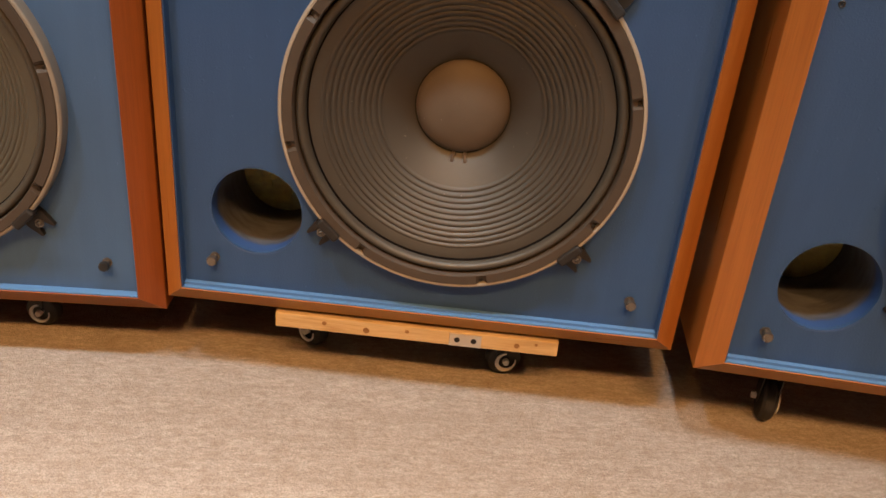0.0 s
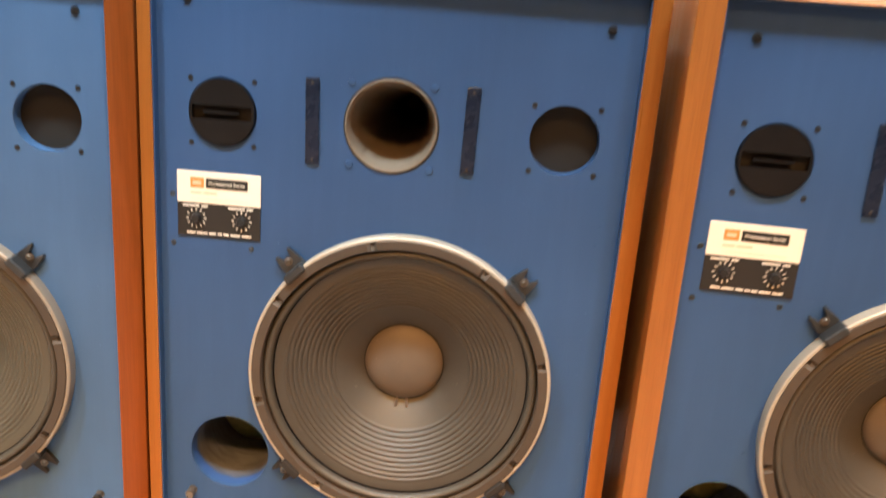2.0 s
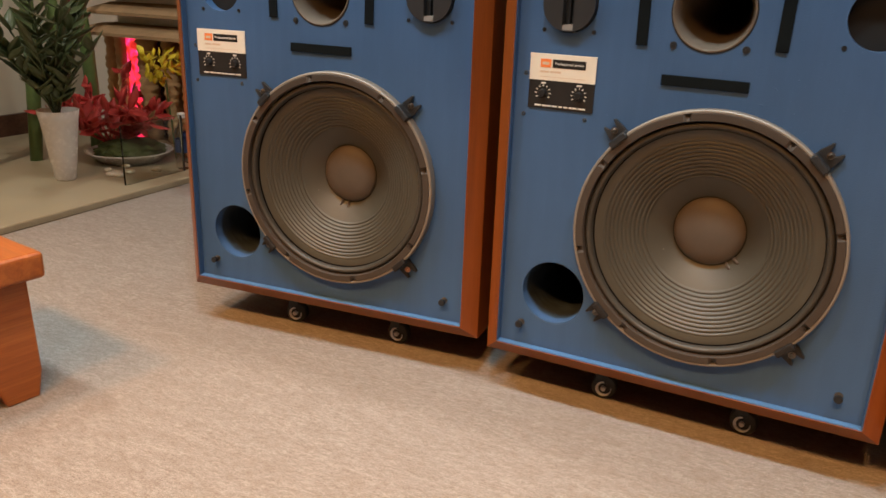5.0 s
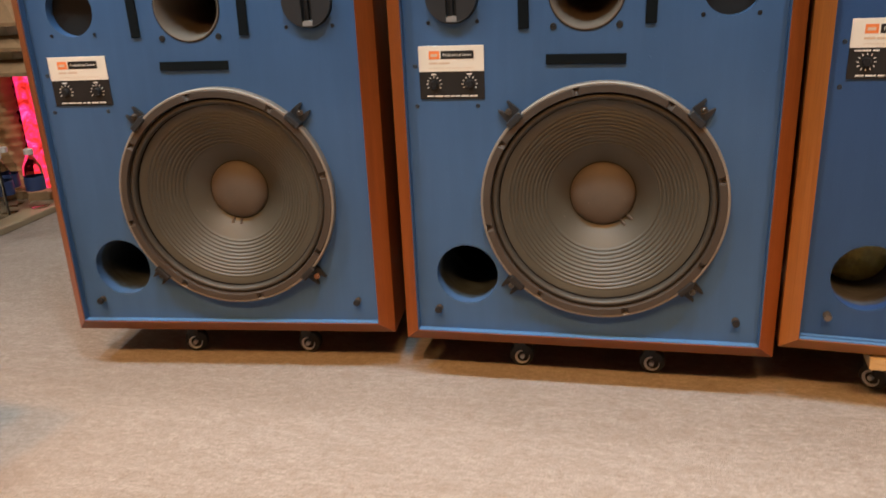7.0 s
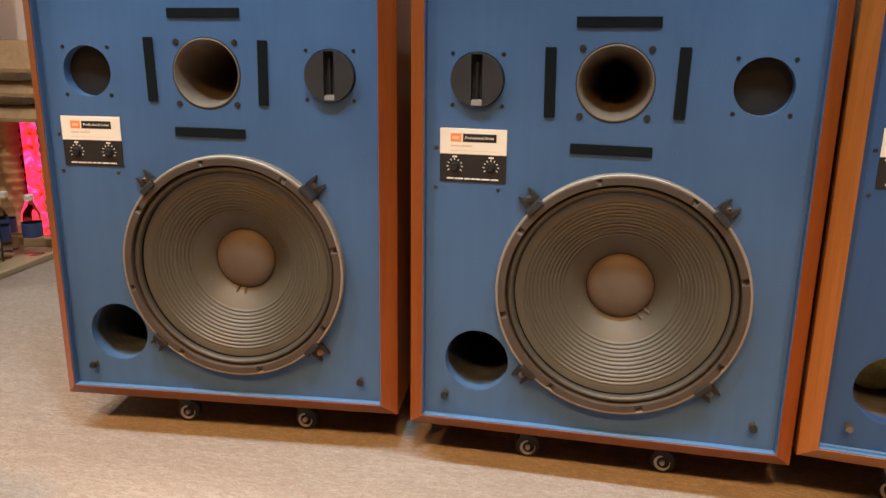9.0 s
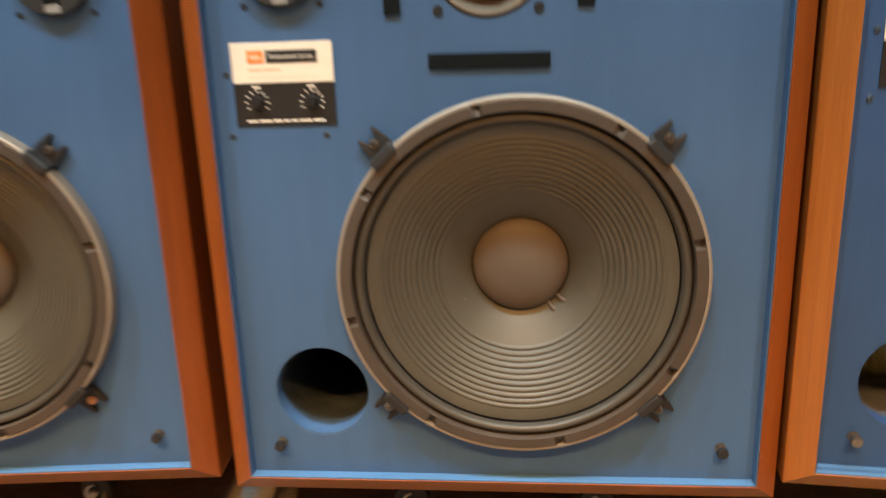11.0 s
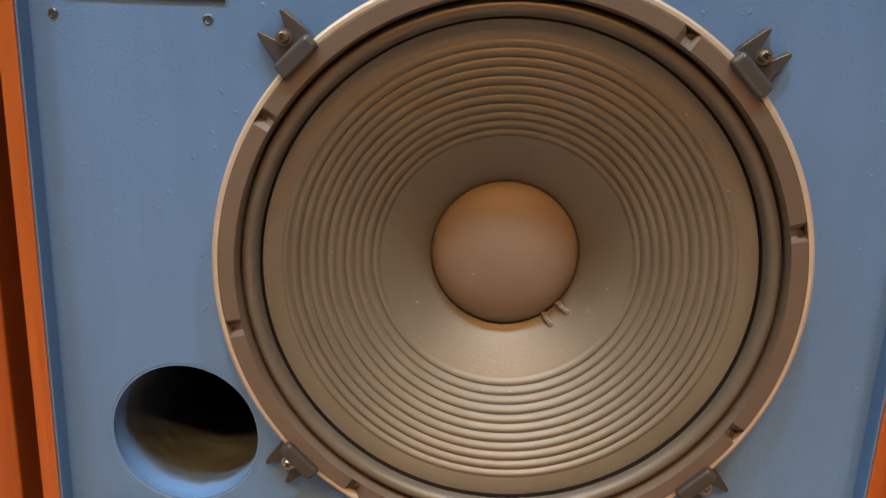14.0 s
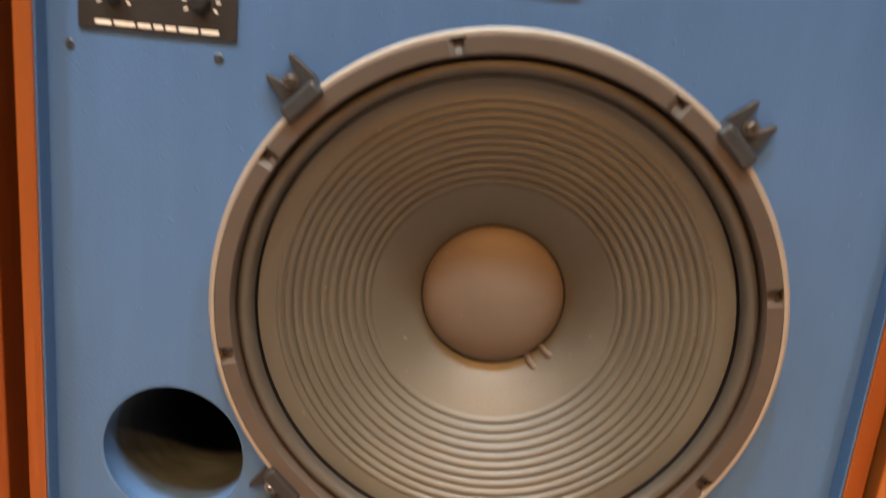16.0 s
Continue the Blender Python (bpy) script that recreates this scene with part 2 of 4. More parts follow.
M["cone_dark"] = cone_material("darker_pulp_cone", (0.036, 0.031, 0.024), 0.52, 0.55)
M["cap"] = cone_material("dust_cap_paper", (0.096, 0.074, 0.055), 0.55, 0.4)
M["lead"] = plain("braided_lead_wire", (0.13, 0.105, 0.088), 0.32, 0.4)
M["surround"] = plain("doped_cloth_surround", (0.040, 0.035, 0.027), 0.48, scale=300)
M["gasket"] = plain("cork_gasket", (0.043, 0.031, 0.022), 0.7, scale=160, wear=0.2)
M["basket"] = plain("cast_basket_rim", (0.33, 0.295, 0.245), 0.48, 0.25, scale=90)
M["basket_dull"] = plain("dulled_basket_rim", (0.235, 0.205, 0.17), 0.5, 0.3, scale=90)
M["black"] = plain("black_plastic", (0.013, 0.013, 0.014), 0.40, Specular_IOR_Level=0.35)
M["lens"] = plain("dark_grey_plastic", (0.024, 0.025, 0.027), 0.42)
M["foot"] = plain("pale_grey_plastic", (0.24, 0.23, 0.22), 0.5)
M["gloss"] = plain("glossy_black_plastic", (0.010, 0.009, 0.009), 0.18, bumpy=0.05)
M["velcro"] = plain("black_hook_tape", (0.006, 0.008, 0.009), 0.95, scale=500, bumpy=0.8, Specular_IOR_Level=0.1)
M["strip"] = plain("dark_blue_tape", (0.008, 0.013, 0.028), 0.28, bumpy=0.4, scale=40)
M["void"] = plain("dark_interior", (0.012, 0.010, 0.008), 0.95)
M["glue"] = plain("black_glue", (0.004, 0.003, 0.003), 0.9, Specular_IOR_Level=0.05)
M["blank"] = plain("brown_blank_disc", (0.018, 0.017, 0.016), 0.8, Specular_IOR_Level=0.2)
M["horn"] = plain("horn_throat", (0.135, 0.108, 0.082), 0.5)
M["wool"] = plain("yellow_insulation_wool", (0.88, 0.73, 0.30), 0.98, scale=120, wear=0.35, bumpy=1.0)
M["zinc"] = plain("zinc_plate", (0.62, 0.60, 0.57), 0.4, 0.7)
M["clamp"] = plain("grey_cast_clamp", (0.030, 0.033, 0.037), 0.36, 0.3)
# darker copy of the clamp metal, with the shade in its colour
M["clamp_shaded"] = plain("shaded_cast_clamp", (0.017, 0.015, 0.014), 0.5, 0.1, Specular_IOR_Level=0.3)
M["screw"] = plain("dark_screw", (0.14, 0.12, 0.10), 0.35, 0.8)
M["bronze"] = plain("pale_bronze_screw", (0.20, 0.17, 0.14), 0.3, 0.9)
M["copper"] = plain("copper_screw", (0.55, 0.25, 0.12), 0.35, 0.9)
M["rubber"] = plain("black_rubber", (0.015, 0.014, 0.013), 0.6)
M["white_plastic"] = plain("pale_wheel_plastic", (0.62, 0.60, 0.57), 0.4)
M["guard"] = plain("pale_grey_guard", (0.60, 0.58, 0.55), 0.35)
M["cream"] = plain("cream_label", (0.74, 0.67, 0.56), 0.45, wear=0.05)
M["label_black"] = plain("black_label", (0.020, 0.018, 0.017), 0.45, Specular_IOR_Level=0.25)
M["orange"] = plain("orange_print", (0.82, 0.22, 0.055), 0.5, wear=0.04)
M["print_white"] = plain("white_print", (0.72, 0.68, 0.60), 0.5, wear=0.04)
M["print_tan"] = plain("tan_print", (0.62, 0.46, 0.32), 0.5, wear=0.04)
# dark only so that the unseen south wall reflects little light
M["brown_wall"] = plain("darkened_unseen_wall", (0.11, 0.085, 0.07), 0.9, scale=30, wear=0.1)
M["plaster"] = plain("cream_plaster", (0.84, 0.77, 0.69), 0.9, scale=30, wear=0.04)
M["plaster_grey"] = plain("grey_plaster", (0.56, 0.52, 0.42), 0.9, scale=30, wear=0.05)
M["ceiling"] = plain("white_ceiling", (0.78, 0.74, 0.68), 0.95, wear=0.03)
M["gold"] = plain("brushed_gold_dial", (0.80, 0.69, 0.48), 0.38, 0.35)
M["brass"] = plain("brass_bezel", (0.80, 0.62, 0.30), 0.22, 1.0)
M["rail"] = plain("satin_aluminium", (0.80, 0.76, 0.72), 0.42, 0.35)
M["chrome"] = plain("chrome", (0.75, 0.73, 0.70), 0.15, 1.0)
M["glass_black"] = plain("black_glass_panel", (0.012, 0.010, 0.010), 0.12)
M["white_cone"] = plain("white_cone_paper", (0.82, 0.80, 0.77), 0.7)
M["grey_cone"] = plain("grey_cone_paper", (0.26, 0.27, 0.25), 0.7)
M["grey_roll"] = plain("dark_grey_rubber_roll", (0.07, 0.07, 0.068), 0.55)
M["brown_box"] = plain("dark_brown_veneer", (0.055, 0.032, 0.022), 0.5)
M["platform"] = plain("grey_brown_tile", (0.32, 0.27, 0.18), 0.35, wear=0.25, scale=12)
M["porcelain"] = plain("white_porcelain", (0.62, 0.60, 0.57), 0.25)
M["leaf_dark"] = plain("dark_green_leaf", (0.062, 0.088, 0.032), 0.4, wear=0.3)
M["leaf_green"] = plain("green_stem", (0.10, 0.16, 0.045), 0.5, wear=0.3)
M["leaf_red"] = plain("red_leaf", (0.46, 0.045, 0.038), 0.5, wear=0.4)
M["petal_yellow"] = plain("yellow_petal", (0.70, 0.56, 0.03), 0.6, wear=0.2)
M["moss"] = plain("green_moss", (0.085, 0.105, 0.030), 0.95, wear=0.4, bumpy=1.0)
M["tan_roof"] = plain("tan_roof", (0.32, 0.205, 0.105), 0.8, wear=0.3)
M["log"] = plain("log_column", (0.52, 0.33, 0.15), 0.7, wear=0.45, scale=25)
M["red_cloth"] = plain("red_cloth", (0.55, 0.085, 0.045), 0.6)
M["pebble"] = plain("pale_pebble", (0.62, 0.58, 0.48), 0.6)
M["blue_label"] = plain("blue_bottle_label", (0.030, 0.055, 0.16), 0.4)


def lit_mottle():
    n = Nodes("pink_lit_panel")
    swirl = n.noise(17, 4, 0.7, None, 1.6)
    tone = n.ramp(swirl, [(0.36, (0.30, 0.004, 0.004)), (0.44, (0.95, 0.03, 0.02)), (0.56, (1.0, 0.02, 0.16)), (0.66, (1.0, 0.12, 0.42))])
    return n.finish((0.5, 0.04, 0.05), 0.35, 0, n.bump(swirl, 0.5, 0.004), Emission_Color=tone, Emission_Strength=1.7)


M["meter"] = plain("blue_meter_glass", (0.1, 0.3, 0.6), 0.15, Emission_Color=(0.10, 0.33, 0.66, 1), Emission_Strength=0.55)
M["led"] = lit_mottle()


def glass_material(name, color, rough=0.02, ior=1.4):
    n = Nodes(name)
    return n.finish(color, rough, 0, None, Transmission_Weight=1.0, IOR=ior)


M["glass"] = glass_material("clear_glass", (0.86, 0.92, 0.88))
M["bottle"] = glass_material("clear_bottle_plastic", (0.97, 0.97, 0.98), 0.05, 1.06)


# ---- mesh helpers ----
def part(name, bm, material, parent=None, label="", m=None, smooth=False):
    """Links a bmesh, or a mesh made before, as one mesh object under a thing or part."""
    if isinstance(bm, bmesh.types.BMesh):
        mesh = bpy.data.meshes.new(name)
        bmesh.ops.recalc_face_normals(bm, faces=bm.faces)
        bm.to_mesh(mesh)
        bm.free()
        mesh.materials.append(material)
        if smooth:
            mesh.shade_smooth()
    else:
        mesh = bm
    ob = new(name, mesh)
    if parent:
        ob.parent = parent
    if m is not None:
        ob.matrix_basis = m
    if label:
        ob["label"] = label
    return ob


def thing(name, m, label, category, group="", kind=""):
    ob = new(name)
    ob.matrix_basis = m
    return tagged(ob, label, category, group, kind)


def box(x0, x1, y0, y1, z0, z1, bevel=0.0, segments=2):
    bm = bmesh.new()
    bmesh.ops.create_cube(bm, size=1.0)
    for v in bm.verts:
        v.co = Vector(((x0 + x1) / 2 + v.co.x * (x1 - x0), (y0 + y1) / 2 + v.co.y * (y1 - y0), (z0 + z1) / 2 + v.co.z * (z1 - z0)))
    if bevel:
        bmesh.ops.bevel(bm, geom=bm.edges[:], offset=bevel, segments=segments, affect="EDGES", profile=0.5)
    return bm


def lathe(profile, segments=64, axis="y", closed=False):
    """Turns a profile of (radius, height) pairs round an axis; heights run along it."""
    bm = bmesh.new()
    rings = []
    for r, h in profile:
        if r < 1e-6:
            rings.append([bm.verts.new(Vector((0, h, 0)) if axis == "y" else Vector((0, 0, h)))])
            continue
        ring = []
        for k in range(segments):
            a = 2 * math.pi * k / segments
            c, s = r * math.cos(a), r * math.sin(a)
            ring.append(bm.verts.new((c, h, s) if axis == "y" else (c, s, h)))
        rings.append(ring)
    pairs = list(zip(rings, rings[1:])) + ([(rings[-1], rings[0])] if closed else [])
    for a, b in pairs:
        for k in range(segments):
            q = (k + 1) % segments
            if len(a) == 1 and len(b) > 1:
                bm.faces.new((a[0], b[k], b[q]))
            elif len(b) == 1 and len(a) > 1:
                bm.faces.new((a[k], b[0], a[q]))
            elif len(a) > 1:
                bm.faces.new((a[k], b[k], b[q], a[q]))
    return bm


def circle_loop(cx, cz, r, count=56):
    return [(cx + r * math.cos(2 * math.pi * k / count), cz + r * math.sin(2 * math.pi * k / count)) for k in range(count)]


def sheet(loops, y0, y1):
    """A plate in the x-z plane with holes: the first loop is the outline; it reaches from y0 (front) to y1."""
    bm = bmesh.new()
    edges = []
    for loop in loops:
        vs = [bm.verts.new((x, y0, z)) for x, z in loop]
        edges += [bm.edges.new((a, b)) for a, b in zip(vs, vs[1:] + vs[:1])]
    bmesh.ops.triangle_fill(bm, use_beauty=True, use_dissolve=False, edges=edges, normal=(0, -1, 0))
    moved = bmesh.ops.extrude_face_region(bm, geom=bm.faces[:])
    for v in moved["geom"]:
        if isinstance(v, bmesh.types.BMVert):
            v.co.y = y1
    return bm


def outline(points, y0, y1, bevel=0.0):
    """A flat shape in the x-z plane with thickness."""
    bm = bmesh.new()
    vs = [bm.verts.new((x, y0, z)) for x, z in points]
    face = bm.faces.new(vs)
    moved = bmesh.ops.extrude_face_region(bm, geom=[face])
    for v in moved["geom"]:
        if isinstance(v, bmesh.types.BMVert):
            v.co.y = y1
    if bevel:
        bmesh.ops.bevel(bm, geom=bm.edges[:], offset=bevel, segments=2, affect="EDGES", profile=0.5)
    return bm


def joined(*parts_of):
    """Several bmeshes in one."""
    whole = bmesh.new()
    for bm in parts_of:
        mesh = bpy.data.meshes.new("piece")
        bm.to_mesh(mesh)
        bm.free()
        whole.from_mesh(mesh)
        bpy.data.meshes.remove(mesh)
    return whole


def moved(bm, m):
    bmesh.ops.transform(bm, matrix=m, verts=bm.verts[:])
    return bm


def rod(a, b, r, segments=10):
    a, b = Vector(a), Vector(b)
    bm = bmesh.new()
    bmesh.ops.create_cone(bm, cap_ends=True, segments=segments, radius1=r, radius2=r, depth=(b - a).length)
    turn = (b - a).to_track_quat("Z", "Y").to_matrix().to_4x4()
    return moved(bm, Matrix.Translation((a + b) / 2) @ turn)


MESHES = {}


def shared(key, build, material, smooth=False):
    """A mesh made once under a key and used by every alike part."""
    if key not in MESHES:
        bm = build()
        mesh = bpy.data.meshes.new(key)
        bmesh.ops.recalc_face_normals(bm, faces=bm.faces)
        bm.to_mesh(mesh)
        bm.free()
        mesh.materials.append(material)
        if smooth:
            mesh.shade_smooth()
            mesh.set_sharp_from_angle(angle=radians(38))
        MESHES[key] = mesh
    return MESHES[key]


def words(text, size, material, key):
    if key not in MESHES:
        curve = bpy.data.curves.new(key, "FONT")
        curve.body, curve.size, curve.extrude = text, size, 0.0002
        curve.align_x, curve.align_y = "CENTER", "CENTER"
        ob = bpy.data.objects.new(key, curve)
        scene.collection.objects.link(ob)
        bpy.context.view_layer.update()
        mesh = bpy.data.meshes.new_from_object(ob.evaluated_get(bpy.context.evaluated_depsgraph_get()))
        bpy.data.objects.remove(ob)
        mesh.materials.clear()
        mesh.materials.append(material)
        MESHES[key] = mesh
    return MESHES[key]


# ---- setting ----
floor = tagged(part("floor", box(-3.7, 2.9, -3.2, 2.3, -0.1, 0.0), M["carpet"]), "beige flecked loop-pile carpet floor", "floor", kind="structure")
tagged(part("ceiling", box(-3.7, 2.9, -3.2, 2.3, 2.7, 2.8), M["ceiling"]), "plain white ceiling", "ceiling", kind="structure")
tagged(part("wall_west", box(-3.7, -3.6, -3.2, 2.2, 0.0, 2.7), M["plaster_grey"]), "plain grey plaster wall behind the plants", "wall", kind="structure")
tagged(part("wall_east", box(2.8, 2.9, -3.2, 2.2, 0.0, 2.7), M["plaster"]), "plain cream plaster wall", "wall", kind="structure")
# out of view; its dark colour keeps warm reflections off the baffles
tagged(part("wall_south", box(-3.6, 2.8, -3.2, -3.1, 0.0, 2.7), M["brown_wall"]), "unseen wall, kept dark brown to cut its reflection", "wall", kind="structure")
wall_north = tagged(part("wall_north", box(-3.6, 2.8, 2.13, 2.2, 0.0, 2.7), M["plaster"]), "cream plaster wall with a split-stone panel", "wall", kind="structure")


# ---- loudspeakers ----
HALF, LOW, HIGH, THICK, DEEP, LIP = 0.293, 0.028, 0.780, 0.027, 0.50, -0.016
HORN_Z = 0.606
WOOFER = (0.030, 0.272)


def board(half):
    """A case board along x: inner face at z = 0, outer face above, bevelled front edge, mitred ends."""
    bm = bmesh.new()
    section = [(LIP, 0.0), (DEEP, 0.0), (DEEP, THICK), (0.008, THICK)]
    ends = [[bm.verts.new((s * (half + z), y, z)) for y, z in section] for s in (-1, 1)]
    for k in range(4):
        q = (k + 1) % 4
        bm.faces.new((ends[0][k], ends[0][q], ends[1][q], ends[1][k]))
    bm.faces.new(ends[0][::-1])
    bm.faces.new(ends[1])
    long_edges = [e for e in bm.edges if abs(e.verts[0].co.x - e.verts[1].co.x) > half]
    bmesh.ops.bevel(bm, geom=long_edges, offset=0.0012, segments=2, affect="EDGES", profile=0.5)
    return bm


def cone_profile():
    """Radius and depth of the pulp cone with its eleven ring corrugations."""
    rows = []
    for k in range(241):
        s = k / 240
        r = 0.170 - s * (0.170 - 0.054)
        y = -0.004 + 0.0595 * s ** 1.5
        if 0.0905 < r < 0.1575:
            u = (0.1575 - r) / 0.0670
            y -= 0.0019 * (abs(math.sin(math.pi * u * 11)) ** 0.75 - 0.5) * min(1, 30 * u, 30 * (1 - u))
        rows.append((r, y))
    return rows


def ring_bumps():
    """The gasket ring, broken by eight bolt recesses."""
    bm = lathe([(0.1815, -0.003), (0.1828, -0.009), (0.1832, -0.0195), (0.1842, -0.0212), (0.1945, -0.0212), (0.1957, -0.0195), (0.1957, 0.0)], 288)
    for v in bm.verts:
        if v.co.y < -0.015:
            a = math.degrees(math.atan2(v.co.z, v.co.x)) % 45
            if abs(a - 12.6) < 1.3 and math.hypot(v.co.x, v.co.z) > 0.185:
                v.co.y += 0.007
    return bm


def clamp_shape():
    base = outline([(-0.016, 0), (-0.0165, 0.010), (-0.0135, 0.031), (-0.0105, 0.032), (-0.0035, 0.0125), (0.0035, 0.0125),
                    (0.0105, 0.032), (0.0135, 0.031), (0.0165, 0.010), (0.016, 0)], -0.007, 0.0, 0.0008)
    bar = box(-0.0175, 0.0175, -0.0265, 0.0, -0.0085, 0.0045, 0.0035, 3)
    return joined(base, bar)


def castor_parts(parent, m, wheel_r, total, turn, label=""):
    """A swivel castor that hangs from z = total down to the floor."""
    fork = part("castor", shared(f"castor_fork_{total}", lambda: joined(
        box(-0.021, 0.021, -0.021, 0.021, total - 0.004, total - 0.0005, 0.0008),
        moved(lathe([(0, total - 0.016), (0.014, total - 0.016), (0.017, total - 0.004)], 24, "z"), Matrix()),
        outline([(-0.013, total - 0.014), (0.013, total - 0.014), (0.010, wheel_r - 0.004), (-0.004, wheel_r - 0.004)], -0.0125, -0.0110),
        outline([(-0.013, total - 0.014), (0.013, total - 0.014), (0.010, wheel_r - 0.004), (-0.004, wheel_r - 0.004)], 0.0110, 0.0125)),
        M["black"]), None, parent, label, m @ pose(0, 0, 0, 0, 0, turn))
    part("wheel", shared(f"castor_wheel_{wheel_r}", lambda: lathe(
        [(0.004, -0.0095), (wheel_r * 0.72, -0.0095), (wheel_r * 0.9, -0.0085), (wheel_r, -0.005), (wheel_r, 0.005), (wheel_r * 0.9, 0.0085), (wheel_r * 0.72, 0.0095), (0.004, 0.0095)], 40),
        M["rubber"], True), None, fork, "black rubber wheel", pose(0.006, 0, wheel_r))

    def crescent():
        outer, inner = wheel_r * 0.60, wheel_r * 0.47
        arc = [radians(95 + 275 * k / 30) for k in range(31)]
        points = [(outer * math.cos(a), outer * math.sin(a)) for a in arc]
        points += [(wheel_r * 0.075 + inner * math.cos(a), wheel_r * 0.045 + inner * math.sin(a)) for a in reversed(arc)]
        return outline(points, -0.0148, -0.0128)

    part("guard", shared(f"castor_guard_{wheel_r}", crescent, M["guard"]), None, fork, "pale crescent-shaped guard", pose(0.006, 0, wheel_r - 0.001))
    part("hub_bolt", shared("castor_hub", lambda: lathe([(0, -0.0190), (0.0040, -0.0186), (0.0046, -0.016), (0.0046, 0.016), (0.0040, 0.0186), (0, 0.0190)], 12), M["guard"]),
         None, fork, "steel hub bolt", pose(0.006, 0, wheel_r))
    return fork


def part_shared(name, mesh, parent, label="", m=None):
    return part(name, mesh, None, parent, label, m)


def monitor(m, label, blue, veneer, mirrored, four_strips, flat_slot, wool, castors, cap_turn=0.0):
    top = thing("studio_loudspeaker", m, label, "loudspeaker", "studio loudspeakers in a row")
    v = M[veneer]
    wide, tall = shared("board_wide_" + veneer, lambda: board(HALF), v), shared("board_tall_" + veneer, lambda: board((HIGH - LOW) / 2), v)
    mid = (HIGH + LOW) / 2
    part_shared("top_panel", wide, top, "", pose(0, 0, HIGH))
    part_shared("bottom_panel", wide, top, "", pose(0, 0, LOW, 0, 180, 0))
    part_shared("side_panel", tall, top, "", pose(HALF, 0, mid, 0, 90, 0))
    part_shared("side_panel", tall, top, "", pose(-HALF, 0, mid, 0, -90, 0))
    part_shared("back_panel", shared("back_panel", lambda: box(-HALF, HALF, 0.47, 0.495, LOW, HIGH), M["void"]), top, "black back board")

    # blue lining of the recess in front of the baffle, strip by strip
    t, e = 0.0015, LIP + 0.0025
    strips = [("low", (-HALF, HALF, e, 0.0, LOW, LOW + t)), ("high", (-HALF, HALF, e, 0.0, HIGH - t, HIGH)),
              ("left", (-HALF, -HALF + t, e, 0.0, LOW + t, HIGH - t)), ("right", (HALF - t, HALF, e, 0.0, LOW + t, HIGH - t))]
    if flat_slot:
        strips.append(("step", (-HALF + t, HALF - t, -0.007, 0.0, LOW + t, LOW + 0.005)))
    # low and step strips take the paler blue that paints in the overhead light
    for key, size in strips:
        part_shared("recess_edge", shared(f"recess_{key}_{blue}", lambda: box(*size), M["blue_ledge_lit" if key in ("low", "step") else blue]), top, "blue painted recess edge")
    side = -1 if mirrored else 1
    lens_x, blank_x = -0.2105 * side, 0.2120 * side

    def baffle():
        e = HALF - 0.0002
        return sheet([[(-e, LOW), (e, LOW), (e, HIGH), (-e, HIGH)], circle_loop(*WOOFER, 0.187, 96), circle_loop(0, HORN_Z, 0.056, 64),
                      circle_loop(lens_x, HORN_Z, 0.0432), circle_loop(blank_x, HORN_Z, 0.0425), circle_loop(-0.201, 0.135, 0.0545, 72)], 0.0, 0.022)

    baffle_ob = part_shared("baffle", shared(f"baffle_{blue}_{mirrored}", baffle, M[blue]), top, "blue painted front board with round openings")

    # bass driver
    wx, wz = WOOFER
    woofer = part_shared("woofer", shared("woofer_basket" + str(flat_slot), lambda: lathe(
        [(0.1950, 0.0), (0.1995, 0.0), (0.2003, -0.015), (0.1998, -0.0185), (0.1980, -0.0200), (0.1957, -0.0200), (0.1950, -0.012)], 144), M["basket" if flat_slot else "basket_dull"], True), top, "bass driver with a pale cast rim", pose(wx, 0, wz))
    part_shared("gasket", shared("woofer_gasket", ring_bumps, M["gasket"], True), woofer, "dark brown gasket ring")
    for k in range(8):
        a = radians(12.6 + 45 * k)
        part_shared("bolt", shared("gasket_bolt", lambda: lathe([(0, -0.0175), (0.0022, -0.0173), (0.0026, -0.0165), (0.0026, -0.014)], 14), M["clamp_shaded"]), woofer, "", pose(0.1915 * math.cos(a), 0, 0.1915 * math.sin(a)))
    roll = [(0.1829, -0.0060)] + [(0.1763 + 0.0060 * math.cos(math.pi * k / 16), -0.0052 - 0.0108 * math.sin(math.pi * k / 16) ** 0.85) for k in range(17)] + [(0.1698, -0.003)]
    part_shared("surround", shared("woofer_surround", lambda: lathe(roll, 128), M["surround"], True), woofer, "half-roll cloth surround")
    part_shared("seam", shared("woofer_seam", lambda: lathe([(0.1711, -0.0050), (0.1706, -0.0071), (0.1695, -0.0065), (0.1689, -0.0040)], 128), M["glue"], True), woofer, "black glue line")
    part_shared("cone", shared("woofer_cone" + str(flat_slot), lambda: lathe(cone_profile(), 128), M["cone_dark" if flat_slot else "cone"], True), woofer, "dark ribbed paper cone")
    dome = [(0.0550, 0.0570)] + [(0.0550 * math.cos(radians(a)), 0.0550 - 0.020 * math.sin(radians(a))) for a in range(0, 90, 6)] + [(0, 0.0350)]
    part_shared("dust_cap", shared("woofer_cap", lambda: lathe(dome, 96), M["cap"], True), woofer, "brown domed dust cap")
    part_shared("cap_edge", shared("woofer_cap_edge", lambda: lathe([(0.0546, 0.0537), (0.0554, 0.0529), (0.0563, 0.0533), (0.0566, 0.0560)], 96), M["void"], True), woofer, "black cap edge")

